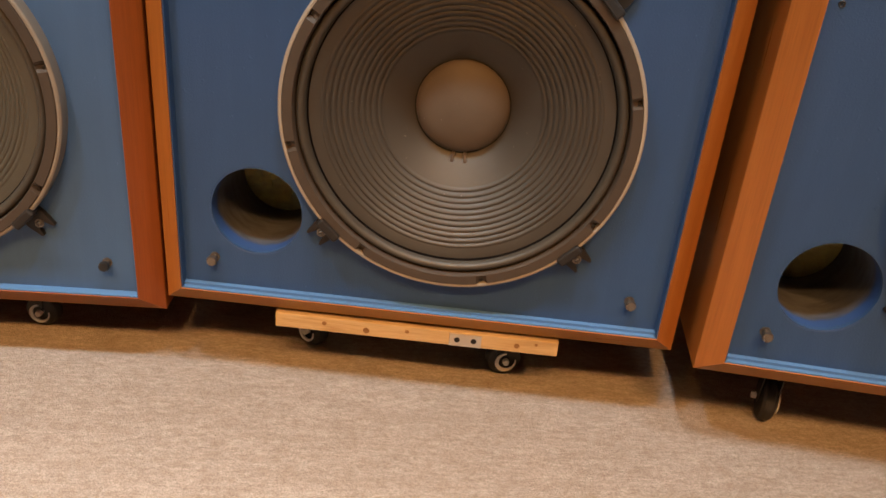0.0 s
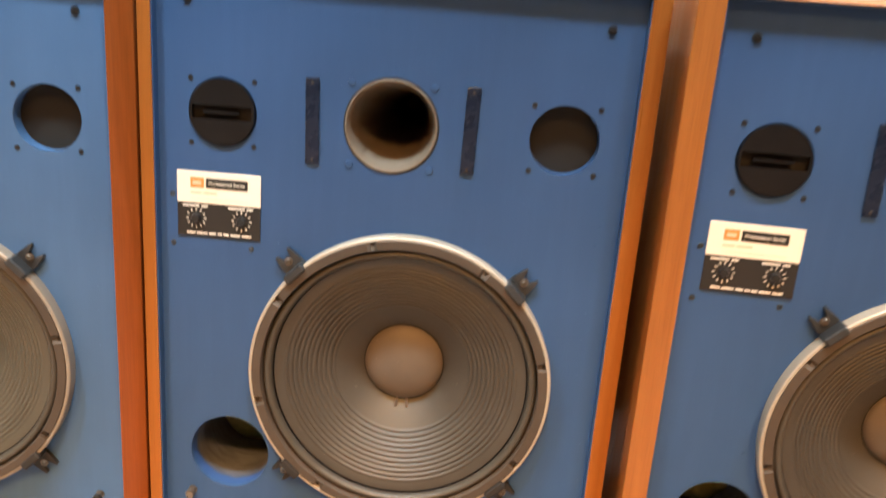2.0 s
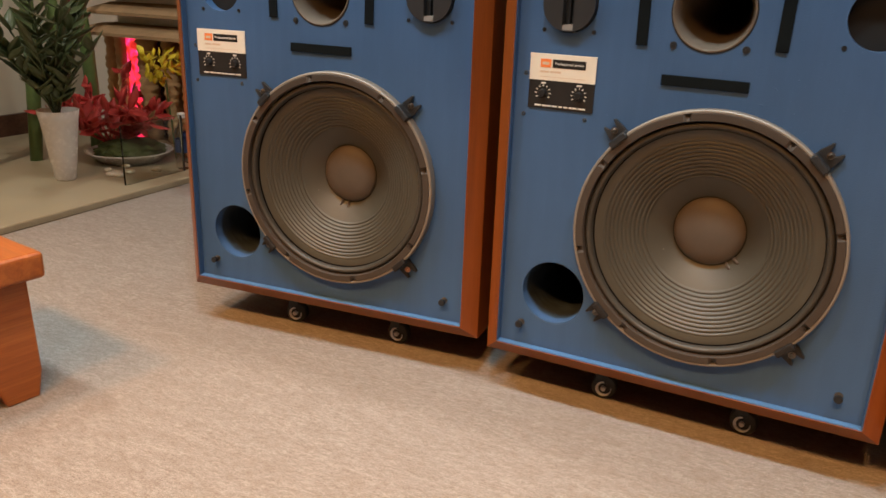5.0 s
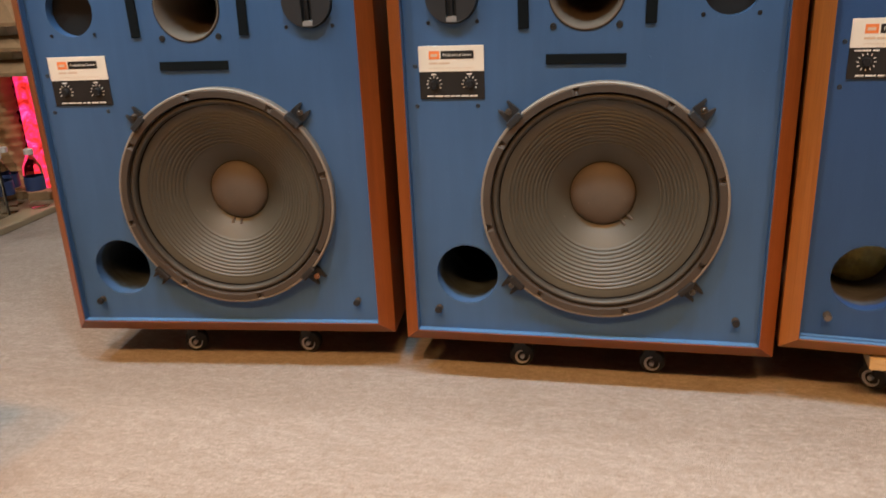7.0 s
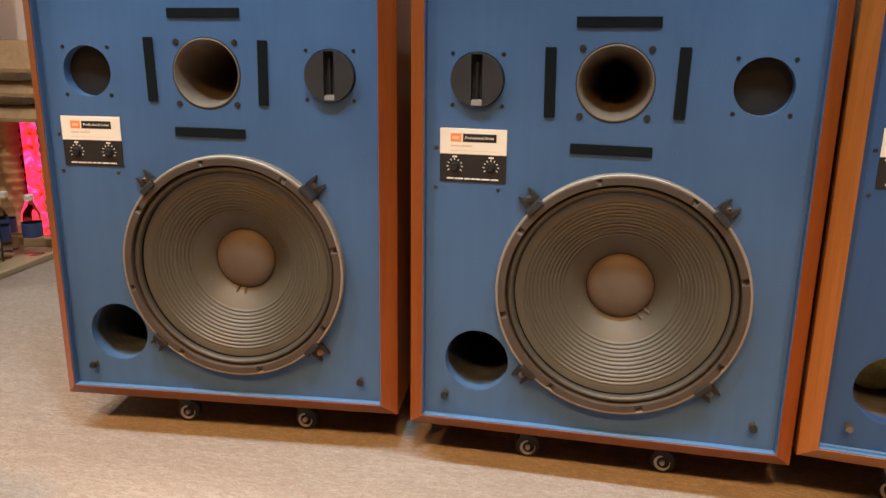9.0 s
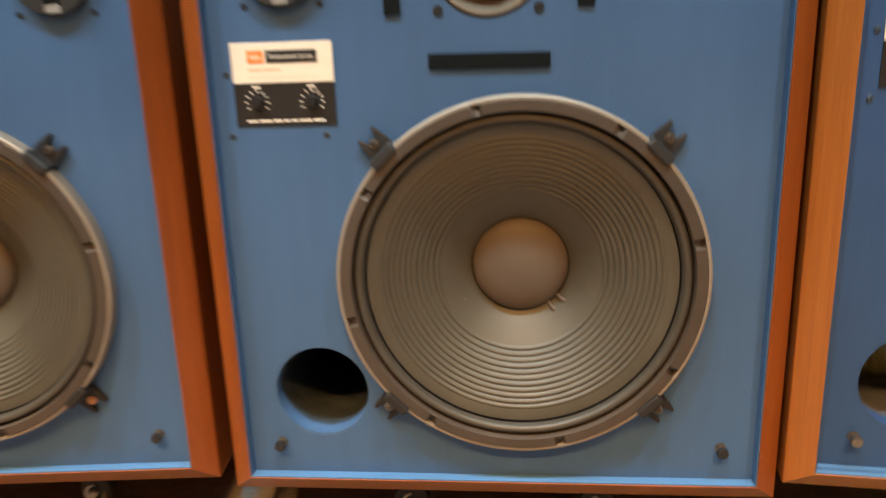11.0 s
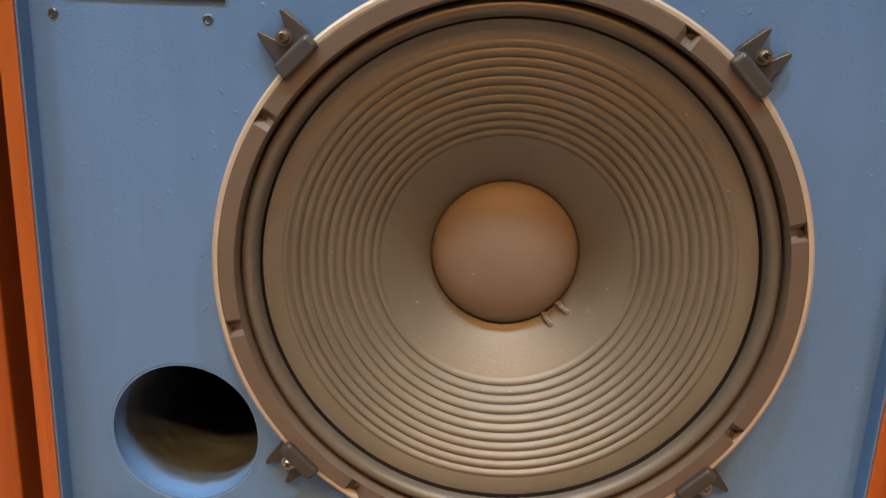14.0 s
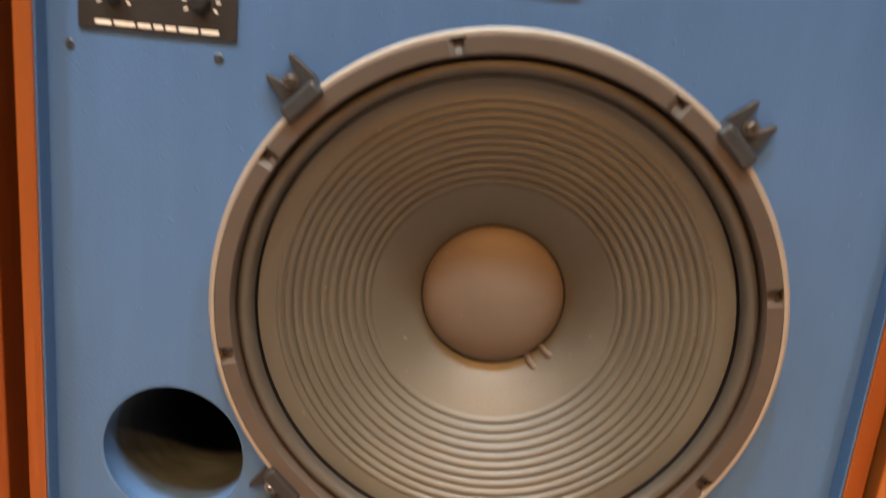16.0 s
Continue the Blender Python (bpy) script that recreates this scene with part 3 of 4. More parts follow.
    def lead(offset):
        a0 = radians(-48 + cap_turn + offset)
        p = lambda r, y, da=0.0: (r * math.cos(a0 + da), y, r * math.sin(a0 + da))
        return joined(rod(p(0.0540, 0.0500), p(0.0580, 0.0492), 0.0011, 8), rod(p(0.0545, 0.0500, 0.03), p(0.0592, 0.0490, 0.022), 0.0011, 8), rod(p(0.0580, 0.0492), p(0.0640, 0.0470, 0.012), 0.0021, 8), moved(lathe([(0, -0.0022), (0.0017, -0.0017), (0.0027, -0.0004), (0.0027, 0.004)], 12), Matrix.Translation(p(0.0650, 0.0475, 0.012))))

    for offset in (-7, 7):
        part_shared("tinsel_lead", shared(f"lead_{cap_turn}_{offset}", lambda: lead(offset), M["lead"]), woofer, "thin lead wire end")
    part_shared("basket_interior", shared("woofer_back", lambda: lathe([(0.187, 0.022), (0.178, 0.06), (0.09, 0.11), (0, 0.11)], 48), M["void"]), woofer, "")

    # clamps that hold the bass driver
    for k, (cx, cz) in enumerate(((-1, 1), (1, 1), (-1, -1), (1, -1))):
        turn = {0: 45, 1: -45, 2: 135, 3: -135}[k]
        r = 0.2005
        # the lower pair is coloured darker for the shade on it
        mat_key = "clamp" if cz > 0 else "clamp_shaded"
        place = pose(wx + cx * r * 0.7071, 0, wz + cz * r * 0.7071, 0, -turn, 0) @ Matrix.Diagonal((0.88, 1, 0.88, 1))
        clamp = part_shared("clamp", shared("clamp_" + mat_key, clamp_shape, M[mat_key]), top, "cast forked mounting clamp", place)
        copper = mirrored and k == 3
        part_shared("clamp_screw", shared("clamp_screw" + str(copper), lambda: joined(lathe([(0.0024, -0.0108), (0.0030, -0.0118), (0.0042, -0.0108), (0.0048, -0.0092), (0.0048, -0.0082)], 20), lathe([(0, -0.0082), (0.0062, -0.0080), (0.0062, -0.0068)], 18),
                    *[moved(box(0.0008, 0.0028, -0.0117, -0.0095, 0.0008, 0.0028), pose(0, 0, 0, 0, q, 0)) for q in (20, 110, 200, 290)]),
                    M["copper" if copper else "bronze"], True), clamp, "copper-coloured screw" if copper else "cross-head screw", pose(0, 0, 0.0160))

    # horn mouth
    horn = part_shared("horn", shared("horn_throat", lambda: lathe([(0.0558, 0.012), (0.0572, -0.0012), (0.0556, -0.0018), (0.0542, 0.0)] + [(0.0138 + 0.0404 * (1 - k / 16) ** 1.35, 0.32 * k / 16) for k in range(1, 17)] + [(0.0, 0.322)], 72), M["horn"], True), top,
                       "round horn mouth, dark towards its throat", pose(0, 0, HORN_Z))
    part_shared("seal", shared("horn_seal", lambda: lathe([(0.0573, 0.0), (0.0573, -0.0010), (0.0590, -0.0008), (0.0592, 0.0)], 72), M["void"], True), horn, "thin black joint round the mouth")
    bolts = 0.0505
    for sx in (-1, 1):
        for sz in (-1, 1):
            if four_strips:
                part_shared("horn_screw", shared("horn_screw", lambda: joined(lathe([(0, -0.0022), (0.0048, -0.0018), (0.0054, 0.0)], 20), box(-0.003, 0.003, -0.0026, -0.0020, -0.0006, 0.0006)), M["clamp"]), horn, "dull steel screw", pose(sx * bolts, 0, sz * bolts))
            else:
                part_shared("horn_screw", shared("horn_screw_blue", lambda: lathe([(0, -0.0016), (0.0045, -0.0014), (0.005, 0.0)], 20), M[blue]), horn, "screw painted over in blue", pose(sx * bolts, 0, sz * bolts))

    # slot tweeter
    def slot_face():
        if flat_slot:
            w, h = 0.0088, 0.0375
            disc = sheet([circle_loop(0, 0, 0.0428), [(-w, -h), (w, -h), (w, h), (-w, h)]], -0.0035, 0.006)
            for v in disc.verts:
                if v.co.y < -0.003 and math.hypot(v.co.x, v.co.z) > 0.0415:
                    v.co.x, v.co.z = v.co.x * 0.955, v.co.z * 0.955
            return disc
        w, h = 0.0088, 0.0392
        disc = sheet([circle_loop(0, 0, 0.0424), [(-w, -h), (w, -h), (w, h), (-w, h)]], -0.0095, 0.006)
        for v in disc.verts:
            if v.co.y < -0.009 and math.hypot(v.co.x, v.co.z) > 0.0415:
                v.co.x, v.co.z = v.co.x * 0.972, v.co.z * 0.972
        return disc

    slot_turn = 90 if flat_slot else 0
    tweeter = part_shared("slot_tweeter", shared("slot_face_" + str(flat_slot), slot_face, M["gloss" if flat_slot else "lens"]), top, "dark round tweeter with a narrow slot", pose(lens_x, 0, HORN_Z, 0, slot_turn, 0))
    part_shared("slot_recess", shared("slot_recess", lambda: box(-0.0095, 0.0095, 0.0062, 0.040, -0.040, 0.040), M["void"]), tweeter, "black slot")
    reach = 0.024 if flat_slot else 0.030
    part_shared("slot_wedge", shared("slot_wedge_" + str(flat_slot), lambda: outline([(-0.0020, -reach), (0.0020, -reach), (0.0014, reach - 0.003), (-0.0014, reach - 0.003)], -0.002 if flat_slot else -0.004, 0.0062), M["gloss" if flat_slot else "black"]), tweeter, "slim black wedge in the slot")
    if not flat_slot:
        part_shared("slot_foot", shared("slot_foot", lambda: outline([(-0.0085, -0.0388), (0.0085, -0.0388), (0.0085, -0.0318), (0.003, -0.0298), (-0.0085, -0.0312)], -0.0080, 0.0058), M["foot"]), tweeter, "pale grey slot end piece")
    peg = 0.0398
    for cx, host in ((lens_x, tweeter), (blank_x, None)):
        for sx in (-1, 1):
            for sz in (-1, 1):
                part_shared("face_screw", shared("face_screw", lambda: lathe([(0, -0.0012), (0.0030, -0.0010), (0.0034, 0.0)], 14), M["black"]), top, "", pose(cx + sx * peg, 0, HORN_Z + sz * peg))
    part_shared("blanking_disc", shared("blank_disc", lambda: lathe([(0, 0.0205), (0.0435, 0.0205), (0.0435, 0.026)], 56), M["blank"]), top, "dark brown disc set deep in its opening", pose(blank_x, 0, HORN_Z))

    # tape strips round the horn
    tape = "velcro" if four_strips else "strip"
    for sx in (-1, 1):
        strip = part_shared("tape_strip", shared("tape_upright_" + tape, lambda: box(-0.0085, 0.0085, -0.003, 0.0, -0.0525, 0.0525, 0.0009), M[tape]), top,
                            "upright black hook tape" if four_strips else "upright dark blue plastic strip", pose(sx * 0.0975, 0, HORN_Z + (0.002 if sx > 0 else 0.005 if mirrored else -0.001), 0, sx * 1.0, 0))
        if not four_strips:
            for sz in (-1, 1):
                part_shared("strip_pin", shared("strip_pin", lambda: lathe([(0, -0.0042), (0.0016, -0.004), (0.0018, -0.003)], 10), M["screw"]), strip, "", pose(0, 0, sz * 0.047))
    if four_strips:
        for z, tilt in ((0.508, 0.6), (0.703, -0.5)) if mirrored else ((0.505, 0.6), (0.695, -0.5)):
            part_shared("tape_strip", shared("tape_level", lambda: box(-0.062, 0.062, -0.003, 0.0, -0.0077, 0.0077, 0.0009), M["velcro"]), top, "level black hook tape", pose(0.0, 0, z, 0, tilt, 0))

    # control plate
    plate = part_shared("control_plate", shared("control_plate", lambda: box(-0.054, 0.054, -0.0016, 0.0, -0.043, 0.0015, 0.0005), M["label_black"]), top, "black and cream control plate", pose(-0.215, 0, 0.4875))
    part_shared("title_field", shared("title_field", lambda: box(-0.054, 0.054, -0.0018, 0.0, 0.0015, 0.0425, 0.0005), M["cream"]), plate, "cream title field")
    part_shared("emblem", shared("emblem", lambda: box(-0.0365, -0.0190, -0.0021, -0.0018, 0.0215, 0.0345), M["orange"]), plate, "plain orange square emblem")
    part_shared("emblem_mark", shared("emblem_mark", lambda: joined(box(-0.0335, -0.0225, -0.0023, -0.0021, 0.0255, 0.0300),), M["print_tan"]), plate, "")
    part_shared("title_bar", shared("title_bar", lambda: box(-0.0165, 0.0375, -0.0021, -0.0018, 0.0215, 0.0345), M["label_black"]), plate, "black title bar")
    part_shared("title", words("Professional Series", 0.0062, M["print_white"], "title_words"), plate, "white words Professional Series", pose(0.0105, -0.0024, 0.0280, 90, 0, 0))
    part_shared("model_line", shared("model_line", lambda: joined(box(-0.0365, -0.022, -0.0020, -0.0018, 0.0135, 0.0165), box(-0.020, -0.002, -0.0020, -0.0018, 0.0135, 0.0165), box(-0.0365, 0.0375, -0.0020, -0.0018, 0.0068, 0.0074)), M["print_tan"]), plate, "tan printed line")
    for x, w in ((-0.042, 0.011), (-0.029, 0.014), (-0.013, 0.009), (-0.002, 0.006), (0.006, 0.007), (0.015, 0.013), (0.030, 0.012)):
        part_shared("print_bar", shared(f"print_bar_{w}", lambda: box(0, w, -0.0019, -0.0016, -0.0012, 0.0012), M["print_white"]), plate, "", pose(x, 0, -0.038))
    for kx in (-0.0295, 0.0295):
        dial = part_shared("level_knob", shared("level_knob", lambda: lathe([(0, -0.0075), (0.0052, -0.0072), (0.0058, -0.006), (0.0066, -0.0016)], 24), M["black"], True), plate, "small black level knob", pose(kx, 0, -0.0185))
        for k in range(9):
            part_shared("scale_mark", shared("scale_mark", lambda: box(0.0100, 0.0132, -0.0019, -0.0016, -0.0006, 0.0006), M["print_white"]), plate, "", pose(kx, 0, -0.0185, 0, 30 * k - 210, 0))
        if flat_slot:
            for x0, x1 in ((-0.0175, 0.004), (0.0065, 0.0150)):
                part_shared("scale_title", shared(f"scale_title_{x0}", lambda: box(x0, x1, -0.0019, -0.0016, 0.0150, 0.0172), M["print_white"]), plate, "", pose(kx, 0, -0.0185))
            for k in range(9, 12):
                part_shared("scale_mark", MESHES["scale_mark"], plate, "", pose(kx, 0, -0.0185, 0, 30 * k - 210, 0))
        else:
            part_shared("scale_title", shared("scale_title", lambda: box(-0.004, 0.004, -0.0019, -0.0016, 0.0145, 0.0170), M["print_white"]), plate, "", pose(kx, 0, -0.0185))
    for px, pz in ((-0.2755, 0.433), (-0.173, 0.433), (-0.2755, 0.498)):
        part_shared("plate_hole", shared("plate_screw", lambda: joined(lathe([(0.0016, -0.0003), (0.0026, -0.0010), (0.0034, -0.0004), (0.0036, 0.0)], 18), *[moved(box(0.0005, 0.0019, -0.0009, 0.0, 0.0005, 0.0019), pose(0, 0, 0, 0, q, 0)) for q in (30, 120, 210, 300)]), M["clamp"]), top, "small dark cross-head screw", pose(px, 0, pz))

    # pegs for the missing grille
    for sx in (-1, 1):
        part_shared("grille_socket", shared("grille_socket", lambda: joined(lathe([(0, -0.003), (0.0045, -0.003), (0.0055, 0.0)], 16), box(-0.0035, 0.0035, -0.0042, -0.0028, -0.0008, 0.0008)), M["black"]), top, "dark grille socket", pose(sx * 0.253, 0, 0.739))
        peg_ob = part_shared("grille_peg", shared("grille_peg", lambda: lathe([(0.0062, 0.0), (0.0060, -0.0012), (0.0042, -0.0016), (0.0042, -0.0095)], 20), M["screw"], True), top,
                             "bright metal grille peg", pose(sx * 0.254, 0, 0.069))
        part_shared("peg_head", shared("peg_head_" + str(flat_slot), lambda: lathe([(0.0042, -0.0088), (0.0062, -0.0094), (0.0066, -0.0125), (0.0058, -0.0150), (0.0030, -0.0158), (0, -0.0152)], 20), M["bronze" if flat_slot else "black"], True), peg_ob,
                    "bright metal head" if flat_slot else "black peg head")

    # reflex opening
    tail = [(0.0542, 0.132), (0.0560, 0.132)] if wool else [(0.0542, 0.10), (0.0535, 0.165)]
    part_shared("port", shared(f"port_{blue}_{wool}", lambda: lathe([(0.0566, -0.0003), (0.0555, 0.0004), (0.0548, 0.0020), (0.0545, 0.0050), (0.0544, 0.0120), (0.0543, 0.0210), (0.0542, 0.0240), (0.0542, 0.040)] + tail, 96), M["port_" + blue], True), top,
                "round reflex opening, painted blue at its edge, with a dark duct", pose(-0.201, 0, 0.135))
    if wool:
        part_shared("insulation", shared("insulation", lambda: wad(), M["wool"], True), top, "yellow insulation wool inside the case", pose(-0.201, 0, 0.135))
    for cx, cy, turn in castors["places"]:
        castor_parts(top, pose(cx, cy, -castors["total"]), castors["r"], castors["total"], turn, "swivel castor")
    return top


def wad():
    bm = bmesh.new()
    bmesh.ops.create_grid(bm, x_segments=40, y_segments=28, size=1.0)
    for v in bm.verts:
        x, z = v.co.x * 0.085, 0.012 + v.co.y * 0.075
        d = 0.010 * noise.noise((x * 45, z * 45, 3)) + 0.004 * noise.noise((x * 160, z * 160, 8))
        v.co = Vector((x, 0.150 - 0.022 * (v.co.y + 1) * 0.5 + d, z + 0.008 * noise.noise((x * 30, 5, 1)) - 0.01 * abs(v.co.x)))
    extra = bmesh.ops.extrude_face_region(bm, geom=bm.faces[:])
    for v in extra["geom"]:
        if isinstance(v, bmesh.types.BMVert):
            v.co.y += 0.04
    return bm


SMALL = {"r": 0.0235, "total": 0.0785, "places": ((-0.121, 0.080, 8), (0.121, 0.083, -6), (-0.12, 0.40, 20), (0.12, 0.40, -15))}
BIG = {"r": 0.030, "total": 0.1065, "places": ((-0.198, 0.080, 84), (0.205, 0.08, 60), (-0.2, 0.42, 30), (0.2, 0.42, 100))}
NONE = {"r": 0.02, "total": 0.1, "places": ()}

monitor(pose(-1.3357, 0.7990, 0.0785, 0, 0, 5.46), "blue-fronted walnut studio loudspeaker on small castors, slot tweeter beside its neighbour", "blue_light", "walnut", True, True, False, False, SMALL, -52)
monitor(pose(-0.6691, 0.8102, 0.0785, 0, 0, 0.04), "blue-fronted walnut studio loudspeaker on small castors, upright slot tweeter", "blue_light", "walnut", False, True, False, False, SMALL, 0)
monitor(pose(-0.0256, 0.7730, 0.1031, 0, 0, -5.45), "deep blue-fronted teak studio loudspeaker standing on a pine dolly", "blue_deep", "teak", False, False, True, True, NONE, -42)
monitor(pose(0.6227, 0.6487, 0.1066, 0, 0, -9.5), "deep blue-fronted teak studio loudspeaker on large castors", "blue_deep", "teak", False, False, True, True, BIG, -42)


# ---- dolly ----
def dolly():
    top = thing("furniture_dolly", pose(-0.0256, 0.7730, 0, 0, 0, -5.45), "raw pine furniture dolly with black castors", "dolly")
    for y0, y1 in ((0.004, 0.075), (0.36, 0.43)):
        part("plank", box(-0.181, 0.180, y0, y1, 0.0785, 0.0990, 0.0012), M["pine"], top, "knotty pine plank")
    for x0, x1 in ((-0.16, -0.09), (0.105, 0.175)):
        part("cross_plank", box(x0, x1, 0.0755, 0.3595, 0.0785, 0.1028, 0.0012), M["pine"], top)
    for x, z, size in ((-0.118, 0.0905, 0.0030), (-0.064, 0.0865, 0.0042), (-0.012, 0.0915, 0.0026), (0.128, 0.0880, 0.0036), (0.152, 0.0925, 0.0022)):
        part("knot", lathe([(0, -0.0003), (size * 0.6, -0.0003), (size, -0.0001), (size, 0.001)], 14), M["light_wood"], top, "brown knot in the pine", pose(x, 0.004, z))
    bracket = part("bracket", box(0.042, 0.083, 0.0018, 0.0038, 0.0797, 0.0978, 0.0006), M["zinc"], top, "zinc joining plate with two screws")
    for x in (0.052, 0.073):
        part("bracket_screw", lathe([(0, 0.0008), (0.0034, 0.0010), (0.0038, 0.0017)], 16), M["black"], bracket, "", pose(x, 0, 0.089))
    for cx, cy, turn in ((-0.156, 0.098, -35), (0.112, 0.074, 14), (-0.125, 0.40, 10), (0.14, 0.40, 40)):
        castor_parts(top, pose(cx, cy, 0), 0.0245, 0.0783, turn, "swivel castor")


dolly()


# ---- equipment on the sideboard behind ----
def sideboard(x0, x1, y0, y1, height):
    top = thing("sideboard", pose((x0 + x1) / 2, (y0 + y1) / 2, 0), "dark wooden sideboard behind the loudspeakers", "sideboard", "sideboards along the back wall")
    w, d = (x1 - x0) / 2, (y1 - y0) / 2
    part("tabletop", box(-w, w, -d, d, height - 0.03, height, 0.003), M["dark_wood"], top)
    for k in range(4):
        x = -w + 0.02 + (2 * w - 0.04) * k / 3
        part("upright", box(x - 0.012, x + 0.012, -d + 0.02, d - 0.02, 0.0, height - 0.03, 0.002), M["dark_wood"], top)


SHELF, LEFT_SHELF, RIGHT_SHELF = 0.805, 0.702, 0.709
sideboard(-1.88, -0.98, 1.40, 2.05, LEFT_SHELF)
sideboard(-0.90, 0.41, 1.37, 2.08, SHELF)
sideboard(0.50, 1.5, 1.45, 1.88, RIGHT_SHELF)


def power_amplifier():
    w, h, d = 0.405, 0.213, 0.34
    top = thing("power_amplifier", pose(-0.6225, 1.40, SHELF, 0, 0, 0.0), "power amplifier with two blue meters in a walnut case", "amplifier")
    t = 0.013
    part("case_top", box(-w / 2, w / 2, 0, d, h - t, h, 0.001), M["case_wood"], top)
    for s in (-1, 1):
        part("case_side", box(*sorted((s * w / 2, s * (w / 2 - t))), 0, d, 0, h - t, 0.001), M["case_wood"], top)
    part("case_bottom", box(-w / 2 + t, w / 2 - t, 0.004, d, 0, t), M["case_wood"], top)
    panel = part("front_panel", box(-w / 2 + t, w / 2 - t, 0.003, 0.03, t, h - t, 0.001), M["glass_black"], top, "black glass front panel")
    for x in (-0.087, 0.030):
        meter = part("meter", box(x - 0.055, x + 0.055, 0.0012, 0.004, 0.112, 0.162, 0.0006), M["meter"], panel, "lit blue power meter")
    for s in (-1, 1):
        part("trim_rail", box(s * (w / 2 - t - 0.005) - 0.005, s * (w / 2 - t - 0.005) + 0.005, -0.014, 0.003, t, h - t + 0.002, 0.003), M["rail"], top, "bright metal trim rail")


def preamplifier():
    w, h, d = 0.438, 0.158, 0.33
    top = thing("preamplifier", pose(-0.002, 1.50, SHELF), "preamplifier with a row of knobs in a walnut case", "amplifier")
    t = 0.013
    part("case_top", box(-w / 2, w / 2, 0, d, h - t, h, 0.001), M["case_wood"], top)
    for s in (-1, 1):
        part("case_side", box(*sorted((s * w / 2, s * (w / 2 - t))), 0, d, 0, h - t, 0.001), M["case_wood"], top)
    part("case_bottom", box(-w / 2 + t, w / 2 - t, 0.004, d, 0, t), M["case_wood"], top)
    part("front_panel", box(-w / 2 + t, w / 2 - t, 0.003, 0.03, t, h - t, 0.001), M["glass_black"], top, "black glass front panel")
    for s in (-1, 1):
        part("trim_rail", box(s * (w / 2 - t - 0.004) - 0.004, s * (w / 2 - t - 0.004) + 0.004, -0.014, 0.003, t, h - t + 0.002, 0.003), M["rail"], top, "bright metal trim rail")
    for x in (-0.155, -0.065, 0.055, 0.150):
        part("knob", lathe([(0, -0.017), (0.0105, -0.0165), (0.0125, -0.014), (0.013, 0.003)], 28), M["chrome"], top, "chrome knob", pose(x, 0, 0.103), True)


def mantel_clock():
    cx, cz = 0.276, 0.985
    top = thing("mantel_clock", pose(cx, 1.80, SHELF, 0, 0, -2), "scalloped wooden mantel clock with a gold dial", "clock")
    zc = cz - SHELF
    points = []
    for k in range(180):
        a = 2 * math.pi * k / 180
        r = 0.1245 - 0.0065 * abs(math.sin(a * 9)) ** 0.7
        points.append((r * 1.02 * math.cos(a), max(-zc, r * math.sin(a) * (1 if math.sin(a) > 0 else 1.5)) + zc))
    part("body", outline(points, -0.028, 0.028), M["clock_wood"], top, "scalloped lacquered wood body")
    bezel = part("bezel", lathe([(0.066, -0.028), (0.068, -0.036), (0.064, -0.040), (0.0605, -0.034), (0.0605, -0.030)], 64), M["brass"], top, "brass bezel", pose(0, 0, zc + 0.013), True)
    dial = part("dial", lathe([(0, -0.031), (0.0605, -0.031), (0.0605, -0.027)], 64), M["gold"], top, "brushed gold dial", pose(0, 0, zc + 0.013))
    for k in range(12):
        a = radians(30 * k)
        part("hour_mark", moved(box(0.046, 0.056, -0.0322, -0.0311, -0.0013, 0.0013), pose(0, 0, 0, 0, -math.degrees(a), 0)), M["dark_wood"], dial)
    for angle, length, width in ((57, 0.049, 0.0014), (183, 0.034, 0.002)):
        part("clock_hand", moved(box(-0.008, length, -0.0345, -0.0335, -width, width), pose(0, 0, 0, 0, -angle, 0)), M["black"], dial, "thin dark pointer")


